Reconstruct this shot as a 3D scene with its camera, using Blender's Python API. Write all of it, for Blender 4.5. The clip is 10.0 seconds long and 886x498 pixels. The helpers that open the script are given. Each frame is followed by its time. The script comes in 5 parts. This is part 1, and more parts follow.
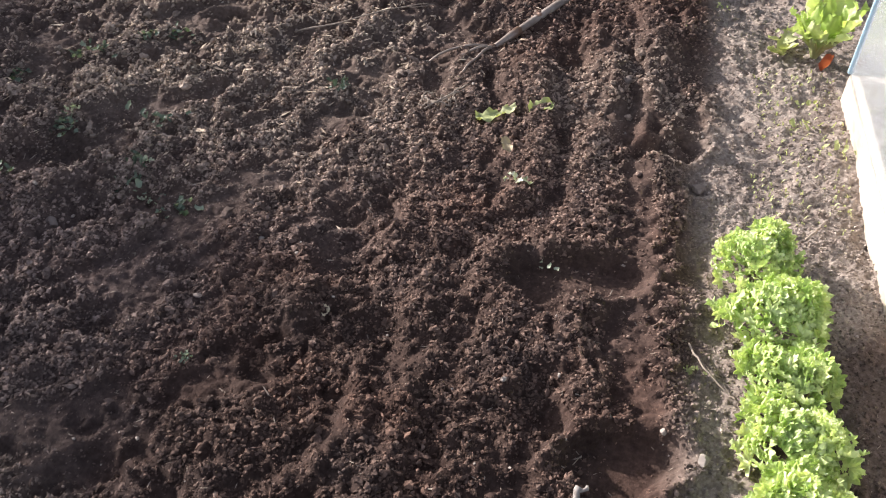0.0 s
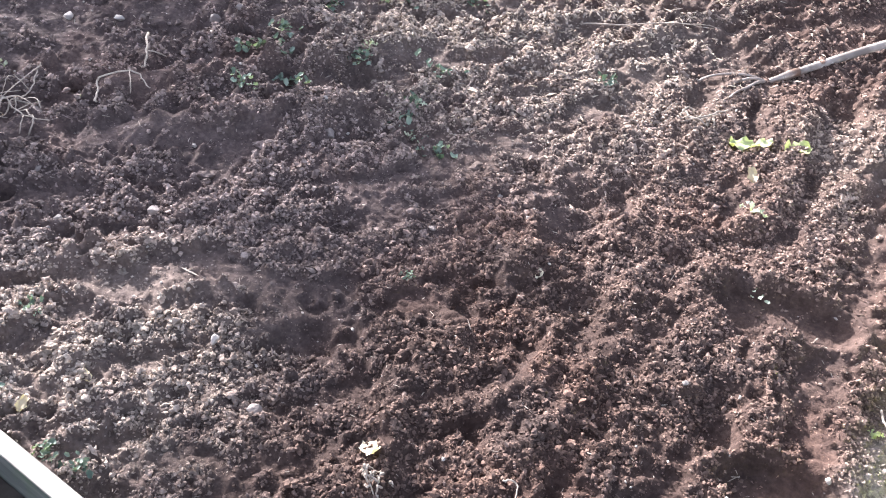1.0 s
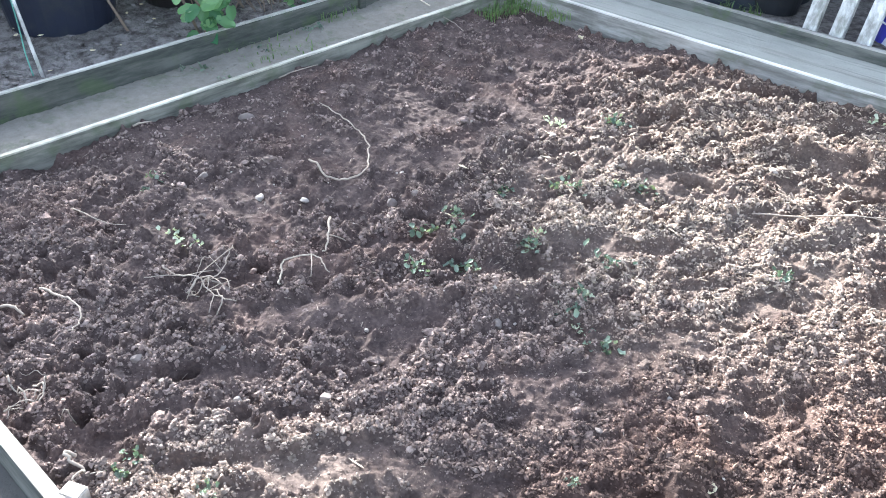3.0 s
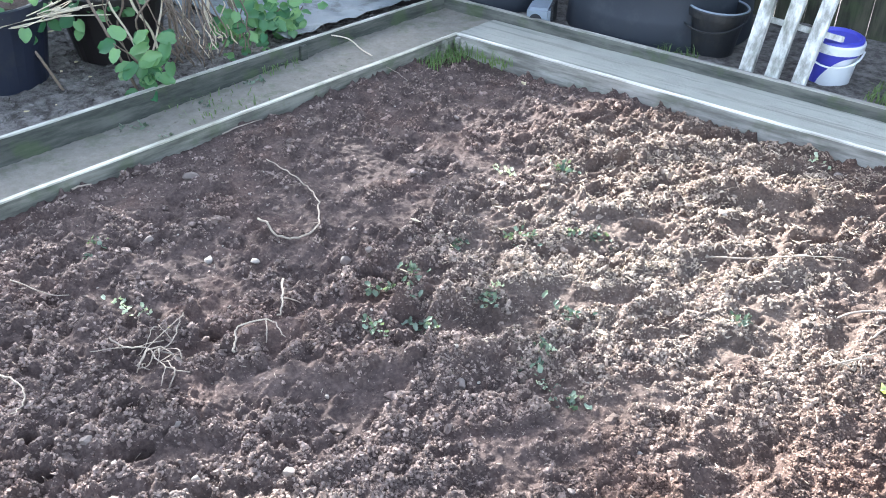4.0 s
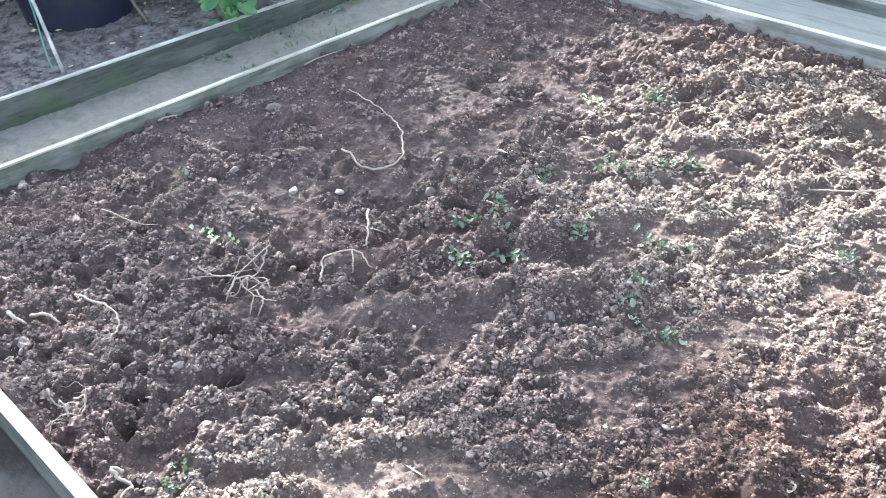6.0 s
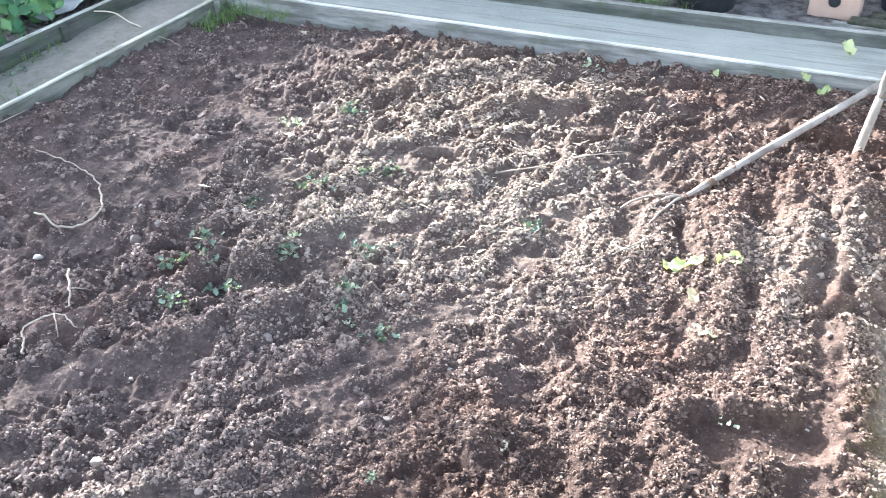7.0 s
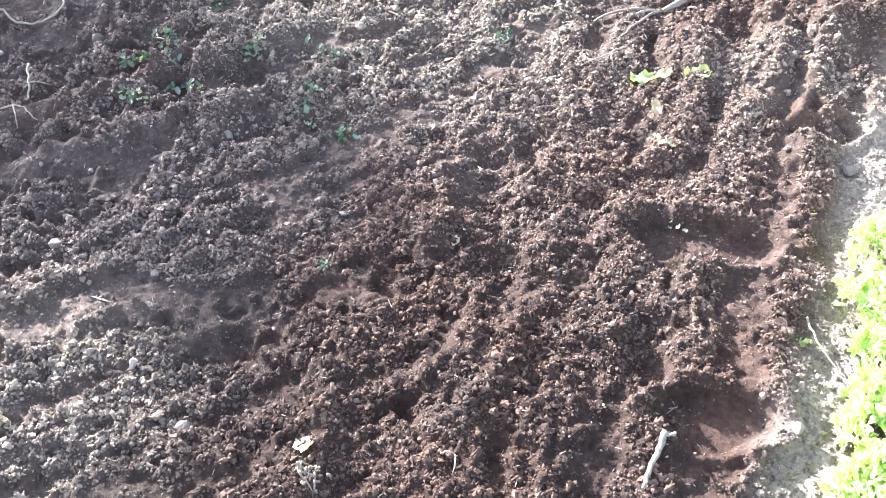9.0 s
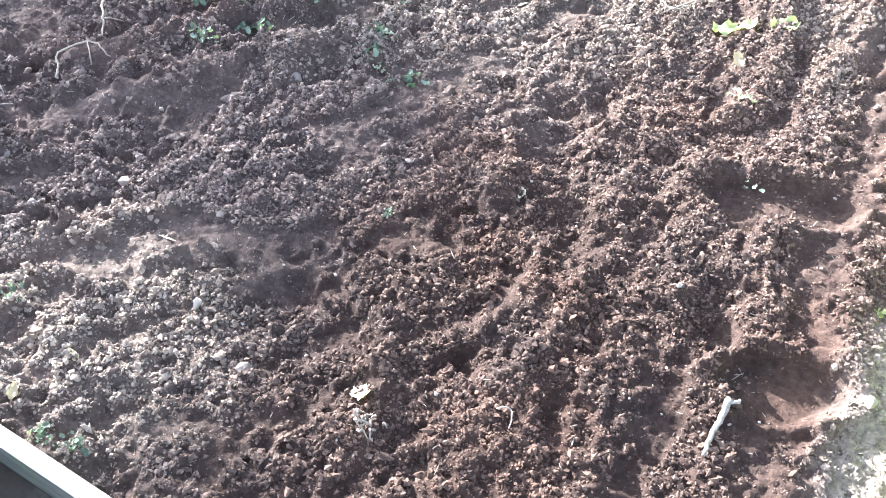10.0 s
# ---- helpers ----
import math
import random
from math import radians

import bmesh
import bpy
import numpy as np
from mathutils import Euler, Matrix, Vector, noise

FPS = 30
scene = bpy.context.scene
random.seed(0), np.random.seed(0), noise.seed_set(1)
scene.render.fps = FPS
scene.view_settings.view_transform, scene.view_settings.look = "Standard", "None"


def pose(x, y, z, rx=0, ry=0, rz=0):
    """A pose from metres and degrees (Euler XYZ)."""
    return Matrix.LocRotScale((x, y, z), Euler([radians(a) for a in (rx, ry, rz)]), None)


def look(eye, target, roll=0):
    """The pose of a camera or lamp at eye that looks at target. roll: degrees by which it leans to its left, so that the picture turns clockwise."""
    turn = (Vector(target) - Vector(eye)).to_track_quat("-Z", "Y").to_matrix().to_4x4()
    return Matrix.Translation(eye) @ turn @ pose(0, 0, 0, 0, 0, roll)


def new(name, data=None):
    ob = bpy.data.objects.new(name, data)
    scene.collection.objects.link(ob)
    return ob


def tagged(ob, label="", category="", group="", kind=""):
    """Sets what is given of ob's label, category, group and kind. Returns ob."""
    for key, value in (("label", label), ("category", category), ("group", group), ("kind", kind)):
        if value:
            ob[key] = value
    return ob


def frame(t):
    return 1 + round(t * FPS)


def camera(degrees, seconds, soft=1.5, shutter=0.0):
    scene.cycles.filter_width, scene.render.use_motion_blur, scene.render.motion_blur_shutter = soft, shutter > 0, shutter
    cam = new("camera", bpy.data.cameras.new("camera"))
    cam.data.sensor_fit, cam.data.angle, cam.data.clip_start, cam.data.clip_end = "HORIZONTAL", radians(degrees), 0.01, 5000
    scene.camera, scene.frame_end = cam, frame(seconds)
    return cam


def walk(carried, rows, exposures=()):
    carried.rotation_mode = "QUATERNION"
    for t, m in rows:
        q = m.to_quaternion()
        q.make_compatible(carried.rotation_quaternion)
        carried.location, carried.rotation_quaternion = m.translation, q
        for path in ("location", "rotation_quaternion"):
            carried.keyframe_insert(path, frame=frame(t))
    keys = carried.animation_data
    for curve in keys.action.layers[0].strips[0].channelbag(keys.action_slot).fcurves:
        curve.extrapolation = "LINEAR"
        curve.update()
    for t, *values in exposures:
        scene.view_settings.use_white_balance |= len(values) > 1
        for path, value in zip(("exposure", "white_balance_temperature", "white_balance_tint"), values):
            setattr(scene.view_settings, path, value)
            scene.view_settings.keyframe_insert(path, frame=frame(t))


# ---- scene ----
cam = camera(52.6, 10.0, soft=1.0, shutter=0.1)
PATH = [
    (0, (2.612, -2.973, 1.210), (2.274, -1.526, -0.129), 2.0),
    (0.5, (2.585, -3.072, 1.226), (2.079, -1.727, -0.165), 3.7),
    (1, (2.645, -3.115, 1.243), (1.885, -1.854, -0.111), 6.4),
    (1.5, (2.690, -3.125, 1.252), (1.804, -1.909, -0.066), 6.2),
    (2, (2.694, -3.113, 1.296), (1.647, -1.903, 0.096), 2.3),
    (2.5, (2.622, -3.122, 1.312), (1.517, -1.897, 0.182), 2.3),
    (3, (2.571, -3.094, 1.331), (1.423, -1.900, 0.211), 1.0),
    (3.2, (2.555, -3.084, 1.337), (1.432, -1.856, 0.228), 0.9),
    (3.55, (2.537, -3.079, 1.343), (1.436, -1.805, 0.259), 0.9),
    (3.95, (2.507, -3.077, 1.351), (1.424, -1.766, 0.299), 1.0),
    (4.3, (2.489, -3.078, 1.354), (1.400, -1.761, 0.316), 1.3),
    (4.5, (2.475, -3.082, 1.354), (1.376, -1.772, 0.316), 1.6),
    (5, (2.417, -3.126, 1.328), (1.237, -1.930, 0.243), 2.9),
    (5.2, (2.382, -3.139, 1.331), (1.171, -2.021, 0.197), 2.2),
    (5.5, (2.388, -3.129, 1.327), (1.155, -2.052, 0.162), 1.0),
    (5.8, (2.425, -3.099, 1.315), (1.222, -1.989, 0.146), -0.6),
    (6.1, (2.469, -3.068, 1.305), (1.337, -1.890, 0.141), -2.0),
    (6.3, (2.490, -3.057, 1.303), (1.422, -1.830, 0.139), -2.5),
    (6.5, (2.533, -3.044, 1.304), (1.543, -1.758, 0.135), -2.9),
    (7, (2.627, -3.018, 1.316), (1.852, -1.564, 0.182), -3.0),
    (7.5, (2.694, -3.019, 1.297), (2.055, -1.515, 0.143), -2.4),
    (8, (2.721, -3.034, 1.279), (2.104, -1.571, 0.063), -2.2),
    (8.5, (2.726, -3.044, 1.255), (2.065, -1.672, -0.041), -1.9),
    (9, (2.726, -3.052, 1.229), (2.049, -1.779, -0.157), -1.2),
    (9.5, (2.712, -3.047, 1.213), (1.978, -1.905, -0.255), -2.1),
    (10, (2.716, -3.027, 1.219), (1.952, -1.904, -0.249), -3.4),
]
EXPOSURES = [(0, 0.87, 6200, 17), (0.6, 1.76, 5800, 17), (1.6, 2.66, 5700, 14), (2.5, 2.76, 5650, 10), (3, 2.83, 5600, 8), (5, 2.94, 5600, 7), (6.5, 2.99, 5550, 6), (7, 2.98, 5550, 6), (7.9, 2.65, 5500, 7), (8.5, 2.64, 5500, 7), (9, 2.69, 5450, 8), (10, 2.89, 5450, 8)]
walk(cam, [(t, look(e, g, r)) for t, e, g, r in PATH], EXPOSURES)

# ---- world, sun, exposure ----
SUN_FROM = Vector((-0.94, 0.34, 0.0)).normalized()
SUN_EL = radians(23)
world = bpy.data.worlds.new("sky")
scene.world = world
world.use_nodes = True
wn = world.node_tree
sky = wn.nodes.new("ShaderNodeTexSky")
sky.sky_type, sky.sun_disc = "NISHITA", False
sky.sun_elevation = SUN_EL
sky.sun_rotation = math.atan2(SUN_FROM.x, SUN_FROM.y)
wn.nodes["Background"].inputs[1].default_value = 0.127
sky.dust_density = 2.5
haze = wn.nodes.new("ShaderNodeHueSaturation")
haze.inputs["Saturation"].default_value = 0.5
wn.links.new(sky.outputs[0], haze.inputs["Color"])
wn.links.new(haze.outputs[0], wn.nodes["Background"].inputs[0])
sun_data = bpy.data.lights.new("sun", "SUN")
sun_data.energy, sun_data.angle, sun_data.color = 5.0, radians(0.6), (1.0, 0.93, 0.83)
sun = new("sun", sun_data)
up = SUN_FROM * math.cos(SUN_EL) + Vector((0, 0, math.sin(SUN_EL)))
sun.matrix_world = look(up * 20, (0, 0, 0))


# ---- materials ----
class Nodes:
    """A node material that is written from top to bottom."""

    def __init__(self, name):
        self.mat = bpy.data.materials.new(name)
        self.mat.use_nodes = True
        self.nt = self.mat.node_tree
        self.bsdf = self.nt.nodes["Principled BSDF"]
        self.place = self.add("ShaderNodeNewGeometry").outputs["Position"]

    def add(self, kind):
        return self.nt.nodes.new(kind)

    def put(self, socket, value):
        if isinstance(value, bpy.types.NodeSocket):
            self.nt.links.new(value, socket)
        elif isinstance(value, tuple) and len(value) == 3 and socket.type == "RGBA":
            socket.default_value = (*value, 1)
        else:
            socket.default_value = value

    def math(self, op, a, b=0.0):
        n = self.add("ShaderNodeMath")
        n.operation = op
        self.put(n.inputs[0], a)
        self.put(n.inputs[1], b)
        return n.outputs[0]

    def noise(self, scale, detail=4.0, rough=0.6, stretch=None, at=None):
        n = self.add("ShaderNodeTexNoise")
        v = at or self.place
        if stretch:
            m = self.add("ShaderNodeMapping")
            m.inputs["Scale"].default_value = stretch
            self.put(m.inputs["Vector"], v)
            v = m.outputs[0]
        self.put(n.inputs["Vector"], v)
        n.inputs["Scale"].default_value, n.inputs["Detail"].default_value, n.inputs["Roughness"].default_value = scale, detail, rough
        return n.outputs["Fac"]

    def ramp(self, v, lo, hi, a=0.0, b=1.0):
        n = self.add("ShaderNodeMapRange")
        n.interpolation_type = "SMOOTHSTEP"
        self.put(n.inputs["Value"], v)
        for i, x in zip((1, 2, 3, 4), (lo, hi, a, b)):
            n.inputs[i].default_value = x
        return n.outputs[0]

    def mix(self, f, a, b, how="MIX"):
        n = self.add("ShaderNodeMix")
        n.data_type, n.blend_type = "RGBA", how
        self.put(n.inputs["Factor"], f)
        self.put(n.inputs["A"], a)
        self.put(n.inputs["B"], b)
        return n.outputs["Result"]

    def axis(self, which):
        n = self.add("ShaderNodeSeparateXYZ")
        self.put(n.inputs[0], self.place)
        return n.outputs[which]

    def near(self, x, y, lo, hi):
        """1 within lo metres of (x, y), 0 past hi."""
        n = self.add("ShaderNodeVectorMath")
        n.operation = "DISTANCE"
        self.put(n.inputs[0], self.place)
        n.inputs[1].default_value = (x, y, 0)
        return self.ramp(n.outputs["Value"], lo, hi, 1.0, 0.0)

    def random(self, per_object=True):
        if per_object:
            return self.add("ShaderNodeObjectInfo").outputs["Random"]
        return self.add("ShaderNodeNewGeometry").outputs["Random Per Island"]

    def done(self, color, rough=0.8, bump=None, strength=0.4, depth=0.005, metal=0.0, spec=0.5):
        self.put(self.bsdf.inputs["Base Color"], color)
        self.put(self.bsdf.inputs["Roughness"], rough)
        self.bsdf.inputs["Metallic"].default_value = metal
        self.bsdf.inputs["Specular IOR Level"].default_value = spec
        if bump is not None:
            n = self.add("ShaderNodeBump")
            n.inputs["Strength"].default_value, n.inputs["Distance"].default_value = strength, depth
            self.put(n.inputs["Height"], bump)
            self.put(self.bsdf.inputs["Normal"], n.outputs[0])
        return self.mat


def soil_material(name, island=False):
    """Garden soil: red-brown where it is freshly dug, grey-brown where it has crusted, pale where it is dry and
    trodden. Sunlit patches are painted paler and the lettuces' shadow darker.
    """
    n = Nodes(name)
    wob = n.math("MULTIPLY", n.math("SUBTRACT", n.noise(3.0, 5), 0.5), 0.9)
    x = n.math("ADD", n.axis(0), wob)
    dug = n.ramp(x, 1.75, 2.15)
    dug = n.math("MAXIMUM", dug, n.near(1.5, -0.35, 0.35, 0.75))
    grain = n.noise(110, 4, 0.6)
    mott = n.noise(14, 6, 0.65)
    grey = n.mix(mott, (0.11, 0.083, 0.073), (0.43, 0.333, 0.285))
    red = n.mix(mott, (0.098, 0.063, 0.051), (0.43, 0.302, 0.232))
    base = n.mix(dug, grey, red)
    base = n.mix(n.math("MULTIPLY", n.ramp(n.noise(38, 5, 0.7), 0.50, 0.62), 0.4), base, n.mix(1.0, base, (0.36, 0.32, 0.32), "MULTIPLY"))
    base = n.mix(n.math("MULTIPLY", n.ramp(n.noise(3.2, 3), 0.5, 0.62), 0.35), base, n.mix(1.0, base, (1.14, 0.96, 0.86), "MULTIPLY"))
    # pale dry patches, with sunlight on the bed painted into the same colour
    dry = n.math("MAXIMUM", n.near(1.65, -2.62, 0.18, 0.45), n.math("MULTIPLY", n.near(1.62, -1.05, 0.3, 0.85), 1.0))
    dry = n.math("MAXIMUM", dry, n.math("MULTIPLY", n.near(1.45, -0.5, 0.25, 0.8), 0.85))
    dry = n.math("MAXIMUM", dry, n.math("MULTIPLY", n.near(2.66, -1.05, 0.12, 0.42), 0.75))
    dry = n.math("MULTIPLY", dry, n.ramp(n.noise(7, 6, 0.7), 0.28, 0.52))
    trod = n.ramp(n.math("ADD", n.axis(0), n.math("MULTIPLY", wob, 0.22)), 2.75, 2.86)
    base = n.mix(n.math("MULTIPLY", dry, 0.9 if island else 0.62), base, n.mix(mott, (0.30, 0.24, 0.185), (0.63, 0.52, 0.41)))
    base = n.mix(n.math("MULTIPLY", trod, n.ramp(n.noise(20, 5), 0.2, 0.5, 0.55, 1.0)), base, n.mix(mott, (0.23, 0.19, 0.155), (0.52, 0.45, 0.38)))
    # the lettuces' cast shadow, painted into the soil to their right
    shaded = n.math("MULTIPLY", n.near(3.32, -2.0, 0.34, 0.44), 0.9)
    base = n.mix(shaded, base, n.mix(mott, (0.085, 0.062, 0.052), (0.19, 0.145, 0.12)))
    crust = n.math("MULTIPLY", n.ramp(n.noise(6, 4), 0.52, 0.68), 0.5)
    base = n.mix(crust, base, n.mix(grain, (0.105, 0.078, 0.067), (0.25, 0.195, 0.17)))
    # colour is darker around the near right part of the bed
    darkened = n.math("MULTIPLY", n.near(2.3, -2.35, 0.25, 0.85), 0.75)
    base = n.mix(darkened, base, n.mix(1.0, base, (0.5, 0.47, 0.46), "MULTIPLY"))
    base = n.mix(n.ramp(grain, 0.35, 0.7), n.mix(1.0, base, (0.62, 0.6, 0.6), "MULTIPLY"), base)
    # sheet coloured darker than its crumbs, so the gaps between them look deeper
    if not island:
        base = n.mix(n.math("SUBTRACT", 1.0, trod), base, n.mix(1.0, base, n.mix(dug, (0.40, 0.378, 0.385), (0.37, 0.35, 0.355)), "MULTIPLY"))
    if island:
        v = n.ramp(n.random(False), 0, 1, 0.7, 1.36)
        c = n.add("ShaderNodeCombineColor")
        for i in range(3):
            n.put(c.inputs[i], v)
        base = n.mix(1.0, base, c.outputs[0], "MULTIPLY")
        base = n.mix(n.ramp(n.random(False), 0.94, 0.99, 0.0, 0.15), base, (0.38, 0.32, 0.27))
    return n.done(base, 0.93, n.noise(95, 5, 0.65), 1.0, 0.007 if island else 0.005, spec=0.2)


def timber(name, dark, pale, stretch, moss=0.0):
    n = Nodes(name)
    g = n.noise(30, 6, 0.65, stretch)
    blot = n.noise(5, 4)
    c = n.mix(n.ramp(g, 0.3, 0.7), dark, pale)
    c = n.mix(n.math("MULTIPLY", n.ramp(blot, 0.45, 0.7), 0.5), c, n.mix(1.0, c, (0.5, 0.48, 0.46), "MULTIPLY"))
    if moss:
        c = n.mix(n.math("MULTIPLY", n.ramp(n.noise(8, 5), 0.5, 0.65), moss), c, (0.07, 0.10, 0.04))
    return n.done(c, 0.85, g, 0.5, 0.004, spec=0.25)


def plain(name, color, rough=0.5, spread=0.25, scale=12, bump=0.15, metal=0.0, dirt=None, spec=0.5):
    n = Nodes(name)
    c = n.mix(n.noise(scale, 5), tuple(v * (1 - spread) for v in color), tuple(v * (1 + spread) for v in color))
    if dirt:
        c = n.mix(n.ramp(n.noise(7, 6, 0.7), 0.48, 0.66), c, dirt)
    return n.done(c, rough, n.noise(scale * 9, 4), bump, 0.003, metal, spec)


def leaf_material(name, dark, pale, rough=0.45, through_light=0.35):
    n = Nodes(name)
    c = n.mix(n.random(), dark, pale)
    c = n.mix(n.math("MULTIPLY", n.noise(45, 4), 0.5), c, n.mix(1.0, c, (1.3, 1.3, 0.9), "MULTIPLY"))
    m = n.done(c, rough, n.noise(70, 4), 0.3, 0.002, spec=0.4)
    t = n.add("ShaderNodeBsdfTranslucent")
    n.put(t.inputs[0], n.mix(1.0, c, (1.2, 1.25, 0.6), "MULTIPLY"))
    s = n.add("ShaderNodeMixShader")
    s.inputs[0].default_value = through_light
    n.nt.links.new(n.bsdf.outputs[0], s.inputs[1])
    n.nt.links.new(t.outputs[0], s.inputs[2])
    n.nt.links.new(s.outputs[0], n.nt.nodes["Material Output"].inputs[0])
    return m


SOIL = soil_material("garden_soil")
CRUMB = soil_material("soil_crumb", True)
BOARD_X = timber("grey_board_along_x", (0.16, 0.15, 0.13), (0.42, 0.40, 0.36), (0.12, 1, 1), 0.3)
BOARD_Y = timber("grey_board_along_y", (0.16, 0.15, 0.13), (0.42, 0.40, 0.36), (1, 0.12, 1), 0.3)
PALE_X = timber("pale_edge_along_x", (0.44, 0.42, 0.37), (0.78, 0.755, 0.69), (0.12, 1, 1))
DULL_Y = timber("dull_edge_along_y", (0.24, 0.23, 0.20), (0.56, 0.54, 0.48), (1, 0.12, 1), 0.3)
PALE_Y = timber("pale_edge_along_y", (0.32, 0.30, 0.24), (0.72, 0.68, 0.57), (1, 0.12, 1), 0.25)
WHITEWOOD = timber("limewashed_slat", (0.24, 0.235, 0.21), (0.76, 0.75, 0.71), (1, 1, 0.35), 0.25)
STICKM = timber("bleached_stick", (0.2, 0.175, 0.15), (0.42, 0.385, 0.345), (3, 3, 3))
HANDLE = timber("worn_tool_handle", (0.19, 0.155, 0.13), (0.37, 0.32, 0.275), (0.3, 0.3, 0.3))
FENCE = timber("dark_fence_board", (0.035, 0.035, 0.025), (0.10, 0.095, 0.065), (1, 1, 0.12), 0.4)
DUST_X = Nodes("trodden_path")
_g = DUST_X.noise(26, 6, 0.65, (0.22, 1, 1))
_c = DUST_X.ramp(DUST_X.noise(22, 4, 0.6, (0.04, 1, 1)), 0.56, 0.63)
_f = DUST_X.mix(DUST_X.noise(6, 6, 0.7), (0.18, 0.178, 0.155), (0.37, 0.365, 0.32))
_f = DUST_X.mix(DUST_X.math("MULTIPLY", _g, 0.5), _f, (0.42, 0.415, 0.37))
_f = DUST_X.mix(DUST_X.math("MULTIPLY", _c, 0.35), _f, (0.09, 0.085, 0.08))
_f = DUST_X.mix(DUST_X.math("MULTIPLY", DUST_X.ramp(DUST_X.noise(60, 3, 0.6, (0.03, 1, 1)), 0.56, 0.62), 0.22), _f, (0.07, 0.068, 0.06))
DUST_X = DUST_X.done(_f, 0.9, DUST_X.math("ADD", _g, DUST_X.noise(80, 4, 0.65)), 0.8, 0.008, spec=0.2)
DUST_Y = Nodes("dusty_earth_path")
_g = DUST_Y.noise(22, 6, 0.7)
_m = DUST_Y.math("MULTIPLY", DUST_Y.ramp(DUST_Y.noise(9, 5, 0.7), 0.5, 0.64), 0.45)
DUST_Y = DUST_Y.done(DUST_Y.mix(_m, DUST_Y.mix(_g, (0.11, 0.098, 0.082), (0.30, 0.275, 0.232)), (0.10, 0.115, 0.065)), 0.95, DUST_Y.noise(90, 5), 0.6, 0.006, spec=0.2)
YARD = Nodes("gritty_earth")
_g = YARD.noise(18, 7, 0.75)
YARD = YARD.done(YARD.mix(YARD.ramp(_g, 0.35, 0.65), (0.065, 0.056, 0.05), (0.22, 0.20, 0.185)), 0.95, YARD.noise(60, 6, 0.7), 0.8, 0.012, spec=0.2)
# darker than the grey boards, with more green moss blotches
DARK_X = timber("dark_board_along_x", (0.055, 0.06, 0.052), (0.17, 0.165, 0.145), (0.12, 1, 1), 0.5)
DARK_Y = timber("dark_board_along_y", (0.035, 0.04, 0.034), (0.115, 0.115, 0.098), (1, 0.12, 1), 0.5)
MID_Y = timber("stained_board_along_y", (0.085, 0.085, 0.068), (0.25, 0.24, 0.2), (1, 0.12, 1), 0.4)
SAWN_X = timber("sawn_board_along_x", (0.30, 0.265, 0.22), (0.50, 0.455, 0.39), (0.12, 1, 1))
PATH_WET = Nodes("damp_flattened_earth")
_g = PATH_WET.ramp(PATH_WET.noise(4, 5, 0.55), 0.42, 0.58)
PATH_WET = PATH_WET.done(PATH_WET.mix(_g, PATH_WET.mix(PATH_WET.noise(40, 5), (0.028, 0.023, 0.019), (0.062, 0.052, 0.043)), (0.095, 0.09, 0.082)), 0.95, PATH_WET.noise(60, 5), 0.6, 0.008, spec=0.1)
SAWN = timber("sawn_board", (0.46, 0.40, 0.32), (0.72, 0.64, 0.54), (1, 0.12, 1))
BINP = plain("matt_black_plastic", (0.022, 0.027, 0.038), 0.6, 0.2, 3, 0.05, dirt=(0.035, 0.04, 0.05))
BLACK = plain("black_plastic", (0.014, 0.015, 0.018), 0.5, 0.3, 6, 0.1, dirt=(0.03, 0.028, 0.026))
NAVY = plain("dark_blue_plastic", (0.011, 0.014, 0.027), 0.45, 0.25, 6, 0.1, dirt=(0.022, 0.024, 0.03))
GREYP = plain("grey_plastic", (0.22, 0.25, 0.29), 0.45, 0.2, 10)
WHITEP = plain("white_plastic", (0.72, 0.73, 0.75), 0.4, 0.06, 8, 0.05, dirt=(0.5, 0.5, 0.5))
BLUEP = plain("blue_print", (0.06, 0.06, 0.42), 0.4, 0.12, 8, 0.05)
TERRA = plain("terracotta", (0.46, 0.19, 0.11), 0.8, 0.2, 14, 0.3)
BRICK = plain("pale_brick", (0.5, 0.34, 0.26), 0.9, 0.2, 18, 0.4, dirt=(0.4, 0.33, 0.29))
# brown taken to near black, painting in the deep shadow under the brambles
BROWNP = plain("brown_plastic", (0.014, 0.011, 0.011), 0.4, 0.2, 8)
STEEL = plain("rusty_steel", (0.30, 0.25, 0.21), 0.55, 0.3, 30, 0.3, metal=0.6, dirt=(0.2, 0.12, 0.08))
STONE = plain("pebble", (0.18, 0.145, 0.125), 0.85, 0.35, 40, 0.4)
STONE_W = plain("pale_pebble", (0.34, 0.295, 0.25), 0.8, 0.2, 40, 0.3)
ROOT = plain("dry_root", (0.31, 0.255, 0.20), 0.85, 0.3, 60, 0.4)
CANE = plain("dry_cane", (0.56, 0.48, 0.36), 0.75, 0.35, 25, 0.3)
BARKY = plain("brown_cane", (0.16, 0.12, 0.09), 0.85, 0.35, 30, 0.4)
TWINE = plain("green_twine", (0.10, 0.26, 0.20), 0.8, 0.2, 40)
SHEETM = plain("grey_sheeting", (0.20, 0.215, 0.225), 0.55, 0.3, 6, 0.3, dirt=(0.09, 0.092, 0.09))
LETTUCE = leaf_material("lettuce_leaf", (0.37, 0.49, 0.20), (0.74, 0.79, 0.52), 0.4, 0.3)
CHARD = leaf_material("chard_leaf", (0.40, 0.53, 0.16), (0.70, 0.77, 0.46), 0.35, 0.35)
YELLOWLEAF = leaf_material("wilted_leaf", (0.38, 0.42, 0.20), (0.50, 0.52, 0.31), 0.6, 0.25)
BRAMBLE = leaf_material("bramble_leaf", (0.045, 0.135, 0.065), (0.19, 0.32, 0.15), 0.4, 0.3)
